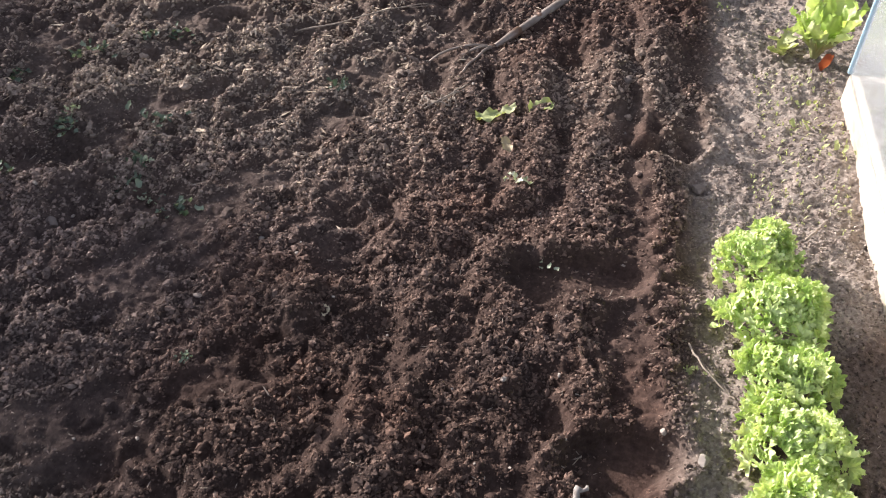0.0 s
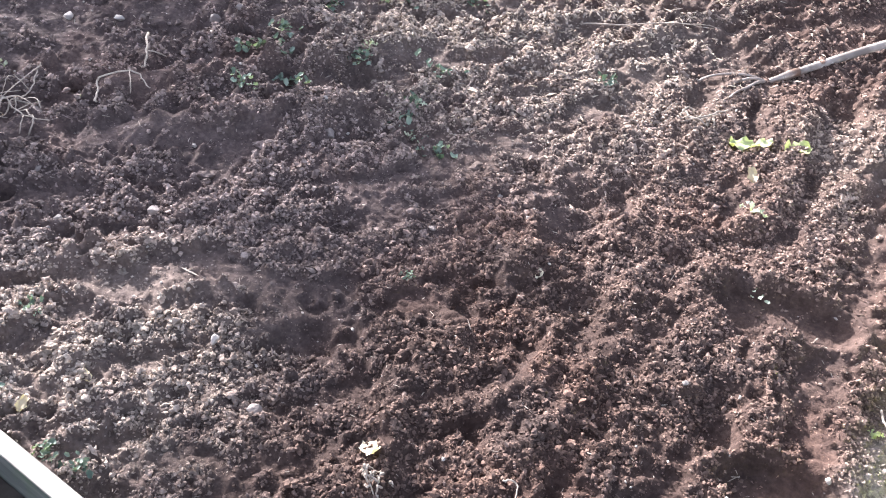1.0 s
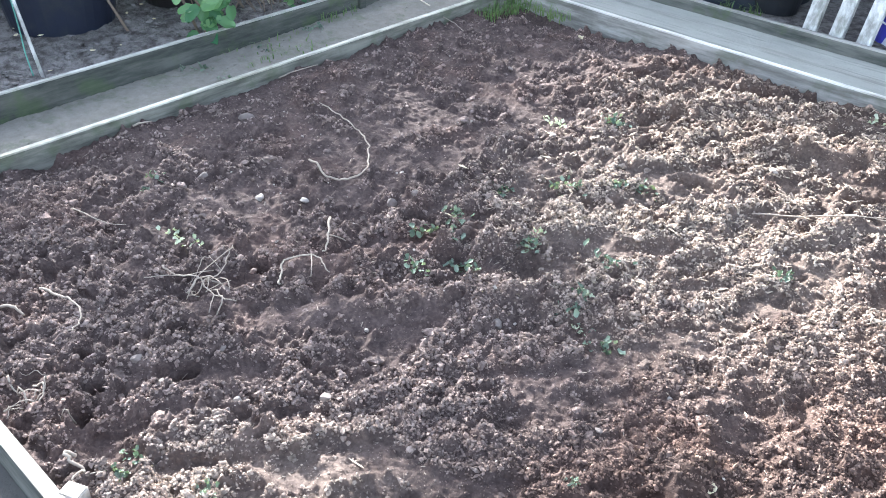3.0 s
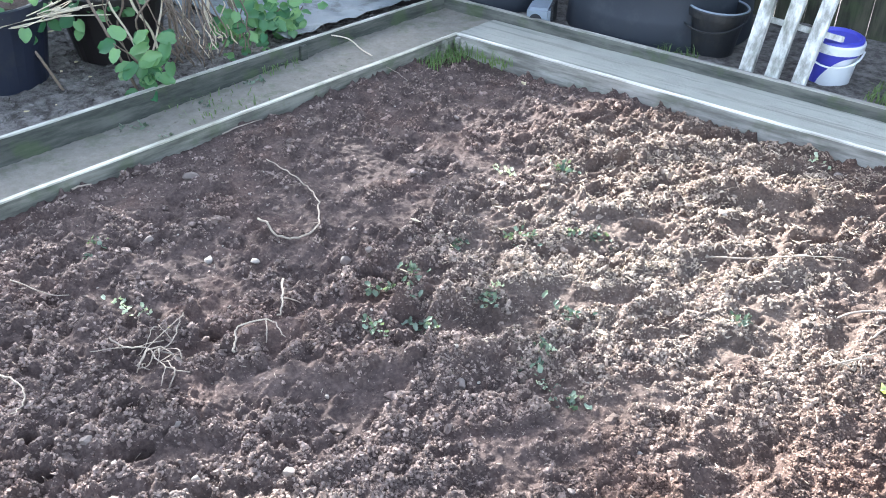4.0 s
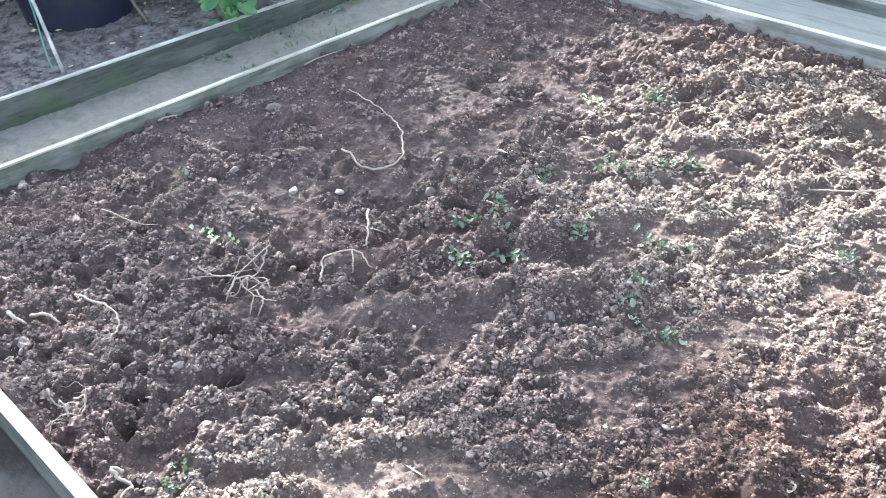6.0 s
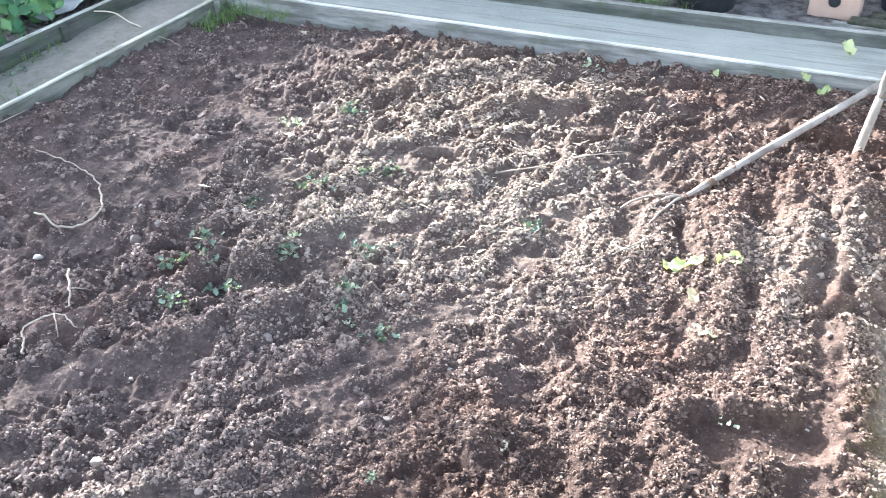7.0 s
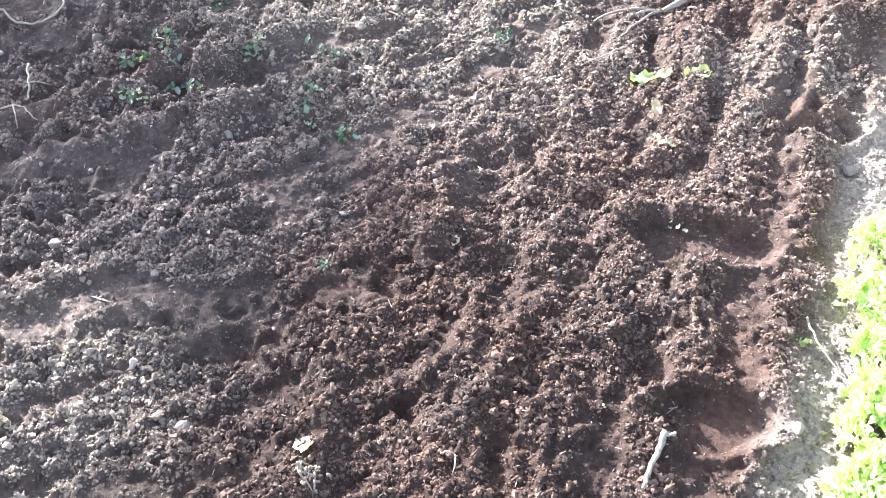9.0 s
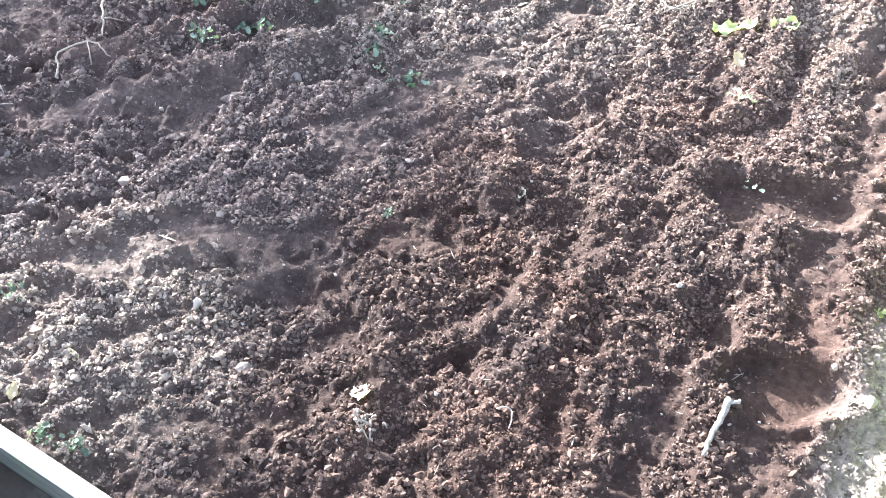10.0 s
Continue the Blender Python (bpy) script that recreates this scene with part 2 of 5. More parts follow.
WEED = leaf_material("weed_leaf", (0.06, 0.09, 0.072), (0.20, 0.245, 0.20), 0.6, 0.2)
GREYLEAF = leaf_material("grey_green_leaf", (0.34, 0.39, 0.31), (0.54, 0.57, 0.48), 0.6, 0.2)
DEADLEAF = leaf_material("dead_leaf", (0.42, 0.34, 0.24), (0.62, 0.54, 0.42), 0.7, 0.2)
REDLEAF = leaf_material("red_leaf", (0.30, 0.06, 0.04), (0.4, 0.1, 0.06), 0.4, 0.3)
GRASS = leaf_material("grass_blade", (0.10, 0.155, 0.06), (0.23, 0.30, 0.13), 0.5, 0.3)
CLEAR = Nodes("clear_plastic")
CLEAR.bsdf.inputs["Transmission Weight"].default_value = 0.9
CLEAR.bsdf.inputs["IOR"].default_value = 1.15
CLEAR = CLEAR.done((0.86, 0.9, 0.92), 0.12, CLEAR.noise(9, 3), 0.25, 0.01)
ICEBLUE = plain("pale_blue_edge", (0.45, 0.62, 0.72), 0.35, 0.1, 8)

rnd = random.Random(7)


# ---- mesh helpers ----
def part(name, bm, material, parent=None, label="", smooth=False):
    me = bpy.data.meshes.new(name)
    bm.to_mesh(me)
    bm.free()
    if smooth:
        me.polygons.foreach_set("use_smooth", [True] * len(me.polygons))
    me.materials.append(material)
    ob = new(name, me)
    ob.parent = parent
    return tagged(ob, label)


def thing(name, x, y, z, label, category, rz=0.0, group="", kind=""):
    ob = new(name)
    ob.empty_display_size = 0.05
    ob.matrix_world = pose(x, y, z, 0, 0, rz)
    return tagged(ob, label, category, group, kind)


def add_box(bm, x0, y0, z0, x1, y1, z1, m=None, bevel=0.0, cuts=0, wobble=0.0):
    made = bmesh.ops.create_cube(bm, size=1.0)["verts"]
    bmesh.ops.transform(bm, verts=made, matrix=Matrix.Translation(((x0 + x1) / 2, (y0 + y1) / 2, (z0 + z1) / 2)) @ Matrix.Diagonal((x1 - x0, y1 - y0, z1 - z0, 1)))
    edges = list({e for v in made for e in v.link_edges})
    if cuts:
        size = (x1 - x0, y1 - y0, z1 - z0)
        axis = size.index(max(size))
        run = [e for e in edges if abs((e.verts[0].co - e.verts[1].co)[axis]) > 0.9 * size[axis]]
        bmesh.ops.subdivide_edges(bm, edges=run, cuts=cuts)
        made = list({v for e in edges if e.is_valid for v in e.verts} | {v for v in bm.verts if not v.tag})
    fresh = [v for v in bm.verts if not v.tag]
    if bevel:
        ed = [e for e in bm.edges if not e.tag and len(e.link_faces) == 2 and e.calc_face_angle(0) > 0.5]
        bmesh.ops.bevel(bm, geom=ed, offset=bevel, segments=2, affect="EDGES")
        fresh = [v for v in bm.verts if not v.tag]
    for v in fresh:
        if wobble:
            v.co += noise.noise_vector(v.co * 3.0) * wobble
        if m:
            v.co = m @ v.co
        v.tag = True
    for e in bm.edges:
        e.tag = True


def add_tube(bm, pts, radii, sides=8, caps=True):
    """A tube along points; radii: one or one for each point."""
    pts = [Vector(p) for p in pts]
    if not isinstance(radii, (list, tuple)):
        radii = [radii] * len(pts)
    rings, side = [], None
    for i, p in enumerate(pts):
        d = (pts[min(i + 1, len(pts) - 1)] - pts[max(i - 1, 0)]).normalized()
        if side is None:
            side = d.orthogonal().normalized()
        side = (side - d * side.dot(d)).normalized()
        other = d.cross(side)
        rings.append([bm.verts.new(p + (side * math.cos(a) + other * math.sin(a)) * radii[i]) for a in (2 * math.pi * k / sides for k in range(sides))])
    for a, b in zip(rings, rings[1:]):
        for k in range(sides):
            bm.faces.new((a[k], a[(k + 1) % sides], b[(k + 1) % sides], b[k]))
    if caps:
        bm.faces.new(rings[0][::-1])
        bm.faces.new(rings[-1])
    return bm


def tube(pts, radii, sides=8):
    return add_tube(bmesh.new(), pts, radii, sides)


def smooth_line(pts, n=4, wild=0.0, r=None):
    """A Catmull-Rom line through points, with n steps a piece."""
    p = [Vector(a) for a in pts]
    p = [p[0] * 2 - p[1]] + p + [p[-1] * 2 - p[-2]]
    out = []
    for a, b, c, d in zip(p, p[1:], p[2:], p[3:]):
        for k in range(n):
            t = k / n
            out.append(0.5 * (2 * b + (c - a) * t + (2 * a - 5 * b + 4 * c - d) * t * t + (3 * b - a - 3 * c + d) * t ** 3))
    out.append(p[-2])
    if wild and r:
        out = [v + Vector((r.uniform(-1, 1), r.uniform(-1, 1), r.uniform(-0.3, 0.6))) * wild for v in out]
    return out


def add_turned(bm, profile, sides=32, wobble=0.0):
    """A turned shape from (radius, z) pairs."""
    rings = []
    for r, z in profile:
        rings.append([bm.verts.new((r * math.cos(a) * (1 + wobble * math.sin(3 * a)), r * math.sin(a), z)) for a in (2 * math.pi * k / sides for k in range(sides))])
    for a, b in zip(rings, rings[1:]):
        for k in range(sides):
            bm.faces.new((a[k], a[(k + 1) % sides], b[(k + 1) % sides], b[k]))
    return bm


def turned(profile, sides=32, wobble=0.0):
    return add_turned(bmesh.new(), profile, sides, wobble)


def leaf_mesh(name, length, width, curl, ruffle, material, seed, nu=5, nv=4, tip=1.0, teeth=0.0):
    """A leaf that grows along +y from the origin, cupped and bent, with a frilled rim."""
    r = random.Random(seed)
    bm = bmesh.new()
    ph = r.uniform(0, 6)
    grid = []
    for i in range(nu + 1):
        t = i / nu
        w = width / 2 * (math.sin(math.pi * min(1, t * 0.86 + 0.08) ** tip)) ** 0.7
        row = []
        for j in range(-nv // 2, nv // 2 + 1):
            s = j / (nv / 2)
            edge = abs(s) ** 2
            x = s * w * (1 + teeth * r.uniform(-1, 1) * edge)
            z = curl * length * t * t + 0.35 * width * s * s * 0.5 + ruffle * edge * math.sin(ph + 9 * t + 5 * s) + ruffle * 0.6 * r.uniform(-1, 1) * (0.3 + edge)
            row.append(bm.verts.new((x, t * length * (1 - 0.15 * abs(curl) * t), z)))
        grid.append(row)
    for a, b in zip(grid, grid[1:]):
        for k in range(len(a) - 1):
            bm.faces.new((a[k], a[k + 1], b[k + 1], b[k]))
    me = bpy.data.meshes.new(name)
    bm.to_mesh(me)
    bm.free()
    me.polygons.foreach_set("use_smooth", [True] * len(me.polygons))
    me.materials.append(material)
    return me


def put_mesh(name, me, m, parent=None, label=""):
    ob = new(name, me)
    ob.parent = parent
    ob.matrix_local = m
    return tagged(ob, label)


def from_arrays(name, verts, faces, material, smooth=False):
    me = bpy.data.meshes.new(name)
    verts, faces = np.asarray(verts, dtype=np.float32), np.asarray(faces, dtype=np.int32)
    me.vertices.add(len(verts))
    me.vertices.foreach_set("co", verts.ravel())
    k = faces.shape[1]
    me.loops.add(faces.size)
    me.loops.foreach_set("vertex_index", faces.ravel())
    me.polygons.add(len(faces))
    me.polygons.foreach_set("loop_start", np.arange(0, faces.size, k, dtype=np.int32))
    me.polygons.foreach_set("loop_total", np.full(len(faces), k, dtype=np.int32))
    me.update(calc_edges=True)
    me.validate()
    me.polygons.foreach_set("use_smooth", np.full(len(me.polygons), smooth))
    me.materials.append(material)
    return new(name, me)


# ---- relief of the ground ----
def lattice(x, y, seed):
    """Smooth noise in -1..1 on arrays."""
    xi, yi = np.floor(x).astype(np.int64), np.floor(y).astype(np.int64)
    fx, fy = x - xi, y - yi
    fx, fy = fx * fx * fx * (fx * (fx * 6 - 15) + 10), fy * fy * fy * (fy * (fy * 6 - 15) + 10)

    def rand(a, b):
        h = (a * 374761393 + b * 668265263 + seed * 1442695041) & 0xFFFFFFFF
        h = ((h ^ (h >> 13)) * 1274126177) & 0xFFFFFFFF
        return ((h ^ (h >> 16)) & 0xFFFF) / 32767.5 - 1.0

    a, b, c, d = rand(xi, yi), rand(xi + 1, yi), rand(xi, yi + 1), rand(xi + 1, yi + 1)
    return (a * (1 - fx) + b * fx) * (1 - fy) + (c * (1 - fx) + d * fx) * fy


def fractal(x, y, scale, octaves, seed, gain=0.55, billow=False):
    out, amp, total = 0.0, 1.0, 0.0
    for k in range(octaves):
        c, s = math.cos(k * 0.9), math.sin(k * 0.9)
        v = lattice((x * c - y * s) * scale * 2.03 ** k + 11.3 * k, (x * s + y * c) * scale * 2.03 ** k, seed + k)
        out = out + amp * (1 - 2 * np.abs(v) if billow else v)
        total += amp
        amp *= gain
    return out / total


def clods(x, y, scale, seed):
    """Rounded lumps of uneven height, one in each cell of a jittered grid."""
    x, y = x * scale, y * scale
    xi, yi = np.floor(x).astype(np.int64), np.floor(y).astype(np.int64)

    def rand(a, b, k):
        h = (a * 374761393 + b * 668265263 + (seed + k) * 1442695041) & 0xFFFFFFFF
        h = ((h ^ (h >> 13)) * 1274126177) & 0xFFFFFFFF
        return ((h ^ (h >> 16)) & 0xFFFF) / 65535.0

    out = np.zeros(np.shape(x))
    for i in (-1, 0, 1):
        for j in (-1, 0, 1):
            a, b = xi + i, yi + j
            d = np.hypot(x - a - rand(a, b, 1), y - b - rand(a, b, 2)) / (0.45 + 0.4 * rand(a, b, 3))
            out = np.maximum(out, rand(a, b, 4) ** 1.5 * np.sqrt(np.clip(1 - d * d, 0, 1)))
    return out


def smoothstep(a, b, v):
    t = np.clip((v - a) / (b - a), 0, 1)
    return t * t * (3 - 2 * t)


def ridge(x, y, pts, width, height):
    """A bank of earth along a line of points."""
    best = np.full(np.shape(x), 9.0)
    for (ax, ay), (bx, by) in zip(pts, pts[1:]):
        dx, dy = bx - ax, by - ay
        t = np.clip(((x - ax) * dx + (y - ay) * dy) / (dx * dx + dy * dy), 0, 1)
        best = np.minimum(best, np.hypot(x - ax - t * dx, y - ay - t * dy))
    return height * np.exp(-(best / width) ** 2)


def print_reach(x, y, cx, cy, rx, ry, turn):
    """How far out of a footprint a place lies: 1 on its rim."""
    c, s = math.cos(radians(turn)), math.sin(radians(turn))
    u, v = (x - cx) * c + (y - cy) * s, -(x - cx) * s + (y - cy) * c
    return np.hypot(u / rx, v / ry) + 0.12 * lattice(x * 22, y * 22, 5) + 0.14 * lattice(x * 9, y * 9, 2)


def hollow(x, y, cx, cy, rx, ry, turn, depth, lip):
    """A footprint: a flat-bottomed hollow with a thrown-up rim."""
    d = print_reach(x, y, cx, cy, rx, ry, turn)
    return -depth * (1 - smoothstep(0.75, 1.05, d)) + lip * np.exp(-((d - 1.22) / 0.16) ** 2)


PRINTS = [(2.56, -1.69, 0.145, 0.068, 12, 0.022, 0.014), (2.71, -2.085, 0.105, 0.062, 20, 0.022, 0.012), (2.64, -2.43, 0.12, 0.055, 12, 0.018, 0.008)]
HOLLOWS = [(1.47, -0.49), (1.32, -0.17), (1.19, -0.60), (0.91, -0.36), (0.87, -0.50), (1.51, -0.91), (2.12, -0.47), (1.93, -0.64), (1.73, -1.29), (1.26, -1.68), (1.11, -1.64), (2.72, -1.2), (1.54, -1.18)]
PITS = [(0.976, -2.563), (1.084, -2.594), (1.163, -2.429), (1.047, -2.37), (1.137, -2.652), (0.958, -2.081), (1.065, -1.62)]
FURROWS = [
    ([(2.19, -2.51), (2.10, -2.24), (2.10, -2.0), (2.08, -1.81), (2.06, -1.6), (2.0, -1.28)], 0.034, 0.015),
    ([(2.27, -2.19), (2.22, -1.96), (2.23, -1.78), (2.2, -1.5)], 0.032, 0.013),
    ([(2.36, -2.3), (2.34, -2.0), (2.33, -1.75)], 0.03, 0.014),
    ([(1.80, -0.99), (1.98, -0.79), (2.2, -0.66)], 0.03, 0.014),
    ([(1.88, -0.86), (2.12, -0.61), (2.35, -0.5)], 0.03, 0.014),
    ([(1.55, -0.55), (1.8, -0.42), (2.1, -0.36)], 0.04, 0.03),
    ([(1.2, -0.45), (1.45, -0.25), (1.7, -0.16)], 0.05, 0.03),
    ([(0.95, -0.55), (1.15, -0.2), (1.3, -0.1)], 0.05, 0.02),
    ([(1.2, -2.1), (1.4, -1.85), (1.6, -1.62)], 0.05, 0.025),
    ([(1.05, -2.0), (1.2, -1.72), (1.4, -1.45)], 0.05, 0.028),
    ([(2.42, -1.5), (2.42, -1.2), (2.36, -0.95)], 0.035, 0.022),
    ([(2.56, -1.3), (2.56, -1.0), (2.5, -0.7)], 0.035, 0.022),
    ([(2.68, -1.35), (2.67, -1.0), (2.64, -0.62)], 0.035, 0.022),
]


def streaks(x, y, cx, cy, along, across, seed):
    """Noise drawn out along the direction (cx, cy)."""
    k = math.hypot(cx, cy)
    u, v = (x * cx + y * cy) / k, (y * cx - x * cy) / k
    return fractal(u * along, v * across, 1.0, 3, seed, 0.6)


def crumbling(x, y):
    """How thickly loose crumbs lie: 1 on the raked-up rows and heaps, 0 on the smooth pans between them."""
    x, y = np.asarray(x, dtype=float), np.asarray(y, dtype=float)
    wx, wy = x + 0.035 * lattice(x * 6, y * 6, 83), y + 0.035 * lattice(x * 6, y * 6, 84)
    rows = streaks(wx, wy, -0.10, 1.0, 5.0, 10.0, 85)
    swept = streaks(wx, wy, 0.63, 0.78, 4.5, 14.0, 86)
    rows = rows + 0.20 * np.cos(2 * math.pi * (wx + 0.10 * (wy + 1.4) - 2.075) / 0.163)
    lumpy = fractal(wx, wy, 13.0, 3, 87, 0.6)
    right = smoothstep(1.85, 2.15, x + 0.25 * (y + 1.2))
    right = right * smoothstep(-0.75, -1.05, y)
    left = smoothstep(1.25, 0.75, x + 0.15 * lattice(x * 3, y * 3, 88))
    n = rows * right + (1 - right) * ((1 - left) * (0.75 * swept + 0.42 * lumpy) + left * lumpy)
    n = n + 0.35 * lattice(x * 38, y * 38, 89) * 0.5 + 0.12 * lattice(x * 80, y * 80, 90)
    bias = 0.12 + 0.14 * right - 0.26 * left * smoothstep(-2.0, -1.75, y) + 0.14 * smoothstep(-2.1, -2.5, y)
    m = smoothstep(-0.16, 0.30, n + bias)
    trod = smoothstep(2.74, 2.86, x + 0.05 * lattice(x * 5, y * 5, 3))
    return np.maximum(m * (1 - 0.3 * trod), 0.45 * trod)


def soil_height(x, y):
    x, y = np.asarray(x, dtype=float), np.asarray(y, dtype=float)
    trod = smoothstep(2.74, 2.86, x + 0.05 * lattice(x * 5, y * 5, 3))
    rough = 1 - 0.25 * trod
    for cx, cy, rx, ry, turn, depth, lip in PRINTS:
        rough = rough * (1 - 0.9 * (1 - smoothstep(0.7, 1.0, print_reach(x, y, cx, cy, rx, ry, turn))))
    m = crumbling(x, y)
    u, v = x + 0.02 * fractal(x, y, 14, 2, 6), y + 0.02 * fractal(x, y, 14, 2, 7)
    mid = (0.25 + 0.75 * smoothstep(0.6, 1.0, x + 0.35 * smoothstep(-1.9, -2.2, y))) * smoothstep(1.9, 1.5, x)
    z = 0.018 * fractal(x, y, 2.2, 3, 21) + rough * 0.012 * fractal(u, v, 6.5, 2, 31, 0.6)
    raked = smoothstep(1.95, 2.1, x) * smoothstep(-0.75, -1.05, y) * smoothstep(-2.5, -1.9, y) * (1 - trod)
    z = z + rough * m * (0.010 + 0.009 * np.maximum(mid, smoothstep(-1.3, -0.9, y) * smoothstep(1.0, 1.3, x))) + rough * raked * (0.004 + 0.004 * lattice(x * 4, y * 4, 55)) * np.cos(2 * math.pi * (u + 0.10 * (v + 1.4) - 2.075) / 0.163)
    z = z + rough * (0.15 + 0.85 * m) * (0.011 + 0.014 * mid) * (clods(u, v, 24, 14) - 0.2)
    z = z - rough * 0.022 * smoothstep(0.3, 0.8, clods(u, v, 11, 77)) * smoothstep(0.0, 0.4, lattice(x * 5, y * 5, 78))
    z = z + rough * (0.45 + 0.55 * m) * (0.009 * clods(u, v, 38, 16) + 0.009 * clods(u, v, 64, 15) + 0.009 * fractal(x, y, 42, 3, 41, 0.7))
    z = z + (0.3 + 0.7 * rough) * 0.004 * fractal(x, y, 95, 2, 61)
    for pts, w, h in FURROWS:
        z = z + ridge(x + 0.03 * lattice(x * 7, y * 7, 71), y + 0.03 * lattice(x * 7, y * 7, 72), pts, w, h * (1.25 + 0.3 * lattice(x * 9, y * 9, 73)))
    for cx, cy, rx, ry, turn, depth, lip in PRINTS:
        z = z + hollow(x, y, cx, cy, rx, ry, turn, depth, lip)
    for k, (cx, cy) in enumerate(HOLLOWS):
        z = z + hollow(x, y, cx, cy, 0.07 + 0.012 * (k % 4), 0.035 + 0.006 * (k % 3), 20 + 17 * (k % 5), 0.022, 0.014)
    for k, (cx, cy) in enumerate(PITS):
        z = z + hollow(x, y, cx, cy, 0.025 + 0.005 * (k % 3), 0.021, 40 * k, 0.05, 0.007)
    # the dug-out front at the far right, the heap against the far board, the sunk corner
    z = z + hollow(x, y, 2.58, -0.40, 0.17, 0.075, -8, 0.05, 0.01)
    z = z + ridge(x, y, [(2.2, -0.12), (2.55, -0.14)], 0.08, 0.012) - 0.030 * smoothstep(-0.30, -0.03, y)
    z = z - 0.028 * smoothstep(1.2, 0.1, x) * smoothstep(-0.9, -0.05, y)
    z = z - 0.015 * smoothstep(0.35, 0.0, x) + 0.022 * smoothstep(0.4, 0.0, x) * smoothstep(-1.7, -1.0, y)
    return z - 0.018 * trod


def steps(a, b, step, a0=None, b0=None):
    """Even steps from a0 to b0, then ever longer ones out to a and b."""
    a0, b0 = a if a0 is None else a0, b if b0 is None else b0
    mid = np.linspace(a0, b0, max(2, round((b0 - a0) / step)) + 1)
    out = step * 1.7 ** np.arange(1, 24)
    far, low = b0 + np.cumsum(out), a0 - np.cumsum(out)
    return np.concatenate([[a] if a < a0 else [], low[low > a][::-1], mid, far[far < b], [b] if b > b0 else []])


def sheet(name, xs, ys, height, material, smooth=True):
    nx, ny = len(xs) - 1, len(ys) - 1
    gx, gy = np.meshgrid(xs, ys)
    gz = height(gx, gy) + 0 * gx
    i = np.arange((nx + 1) * ny).reshape(ny, nx + 1)[:, :-1].ravel()
    return from_arrays(name, np.stack([gx.ravel(), gy.ravel(), gz.ravel()], 1), np.stack([i, i + 1, i + nx + 2, i + nx + 1], 1), material, smooth)


TOP = 0.05

# ---- ground ----
FAR = 300.0
tagged(sheet("ground", steps(-FAR, FAR, 5, -20, 20), steps(-FAR, FAR, 5, -20, 20), lambda x, y: -0.2 + 0 * x, YARD), "bare gritty earth of the garden", "ground", kind="structure")
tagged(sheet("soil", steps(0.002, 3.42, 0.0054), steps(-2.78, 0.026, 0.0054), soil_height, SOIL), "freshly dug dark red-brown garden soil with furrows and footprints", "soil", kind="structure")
tagged(sheet("soil_beyond", steps(3.421, 6.0, 0.05), steps(-2.78, 0.026, 0.05), lambda x, y: -0.02 + 0.01 * fractal(x, y, 6, 3, 9), SOIL), "dry trodden garden soil under and past the cold frame", "soil", kind="structure")
tagged(sheet("path_left", steps(-0.325, -0.017, 0.012), steps(-FAR, 0.326, 0.012, -3.2), lambda x, y: 0.035 * smoothstep(-1.6, 0.0, y) + 0.006 * fractal(x, y, 14, 4, 5) + 0.004 * fractal(x, y, 60, 2, 8), DUST_Y), "sunken dusty earth path between two boards", "path", kind="structure")
tagged(sheet("path_far", steps(-0.017, 6.0, 0.016), steps(0.045, 0.326, 0.016), lambda x, y: TOP - 0.008 + 0.003 * fractal(x * 0.25, y, 30, 4, 15), DUST_X), "flat grey trodden path behind the bed", "path", kind="structure")
tagged(sheet("yard_left", steps(-FAR, -0.341, 0.025, -1.8), steps(-FAR, FAR, 0.025, -3.2, 0.8), lambda x, y: 0.065 + 0.018 * fractal(x, y, 9, 4, 25) + 0.012 * fractal(x, y, 34, 3, 26), YARD), "gritty grey earth beside the path", "ground", kind="structure")
tagged(sheet("yard_far", steps(-0.347, FAR, 0.03, None, 3.4), steps(0.348, FAR, 0.03, None, 1.4), lambda x, y: 0.055 + 0.012 * fractal(x, y, 9, 4, 35), YARD), "dark earth behind the edging board", "ground", kind="structure")
tagged(sheet("yard_near", steps(-0.017, FAR, 0.02, None, 3.5), steps(-FAR, -2.810, 0.02, -3.6), lambda x, y: -0.045 + 0.015 * fractal(x, y, 5, 4, 45) + 0.006 * fractal(x, y, 30, 3, 46), PATH_WET), "trodden damp earth outside the bed", "ground", kind="structure")
tagged(sheet("yard_right", steps(6.001, FAR, 0.4, None, 8), steps(-2.823, 0.348, 0.1), lambda x, y: -0.03 + 0.015 * fractal(x, y, 5, 3, 47), YARD), "bare earth past the bed", "ground", kind="structure")


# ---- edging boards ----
GREY, DARK = {"x": BOARD_X, "top": PALE_X}, {"x": DARK_X, "top": BOARD_X}
SAWN_SIDE = {"x": DARK_X, "top": SAWN_X}
GREY_Y, DARK_SIDE = {"y": MID_Y, "top": PALE_Y}, {"y": DARK_Y, "top": DULL_Y}

def edging(name, x0, y0, x1, y1, z0, z1, label, along, wood):
    t = thing(name, (x0 + x1) / 2, (y0 + y1) / 2, z0, label, "edging board")
    hx, hy, h = (x1 - x0) / 2, (y1 - y0) / 2, z1 - z0
    bm = bmesh.new()
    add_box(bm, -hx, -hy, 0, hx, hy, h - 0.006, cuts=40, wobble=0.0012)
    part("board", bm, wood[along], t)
    # a thin top strip in its own, mostly paler material
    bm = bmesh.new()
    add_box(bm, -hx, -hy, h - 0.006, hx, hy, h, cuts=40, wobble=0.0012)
    part("top_edge", bm, wood["top"], t, "pale top edge")
    return t


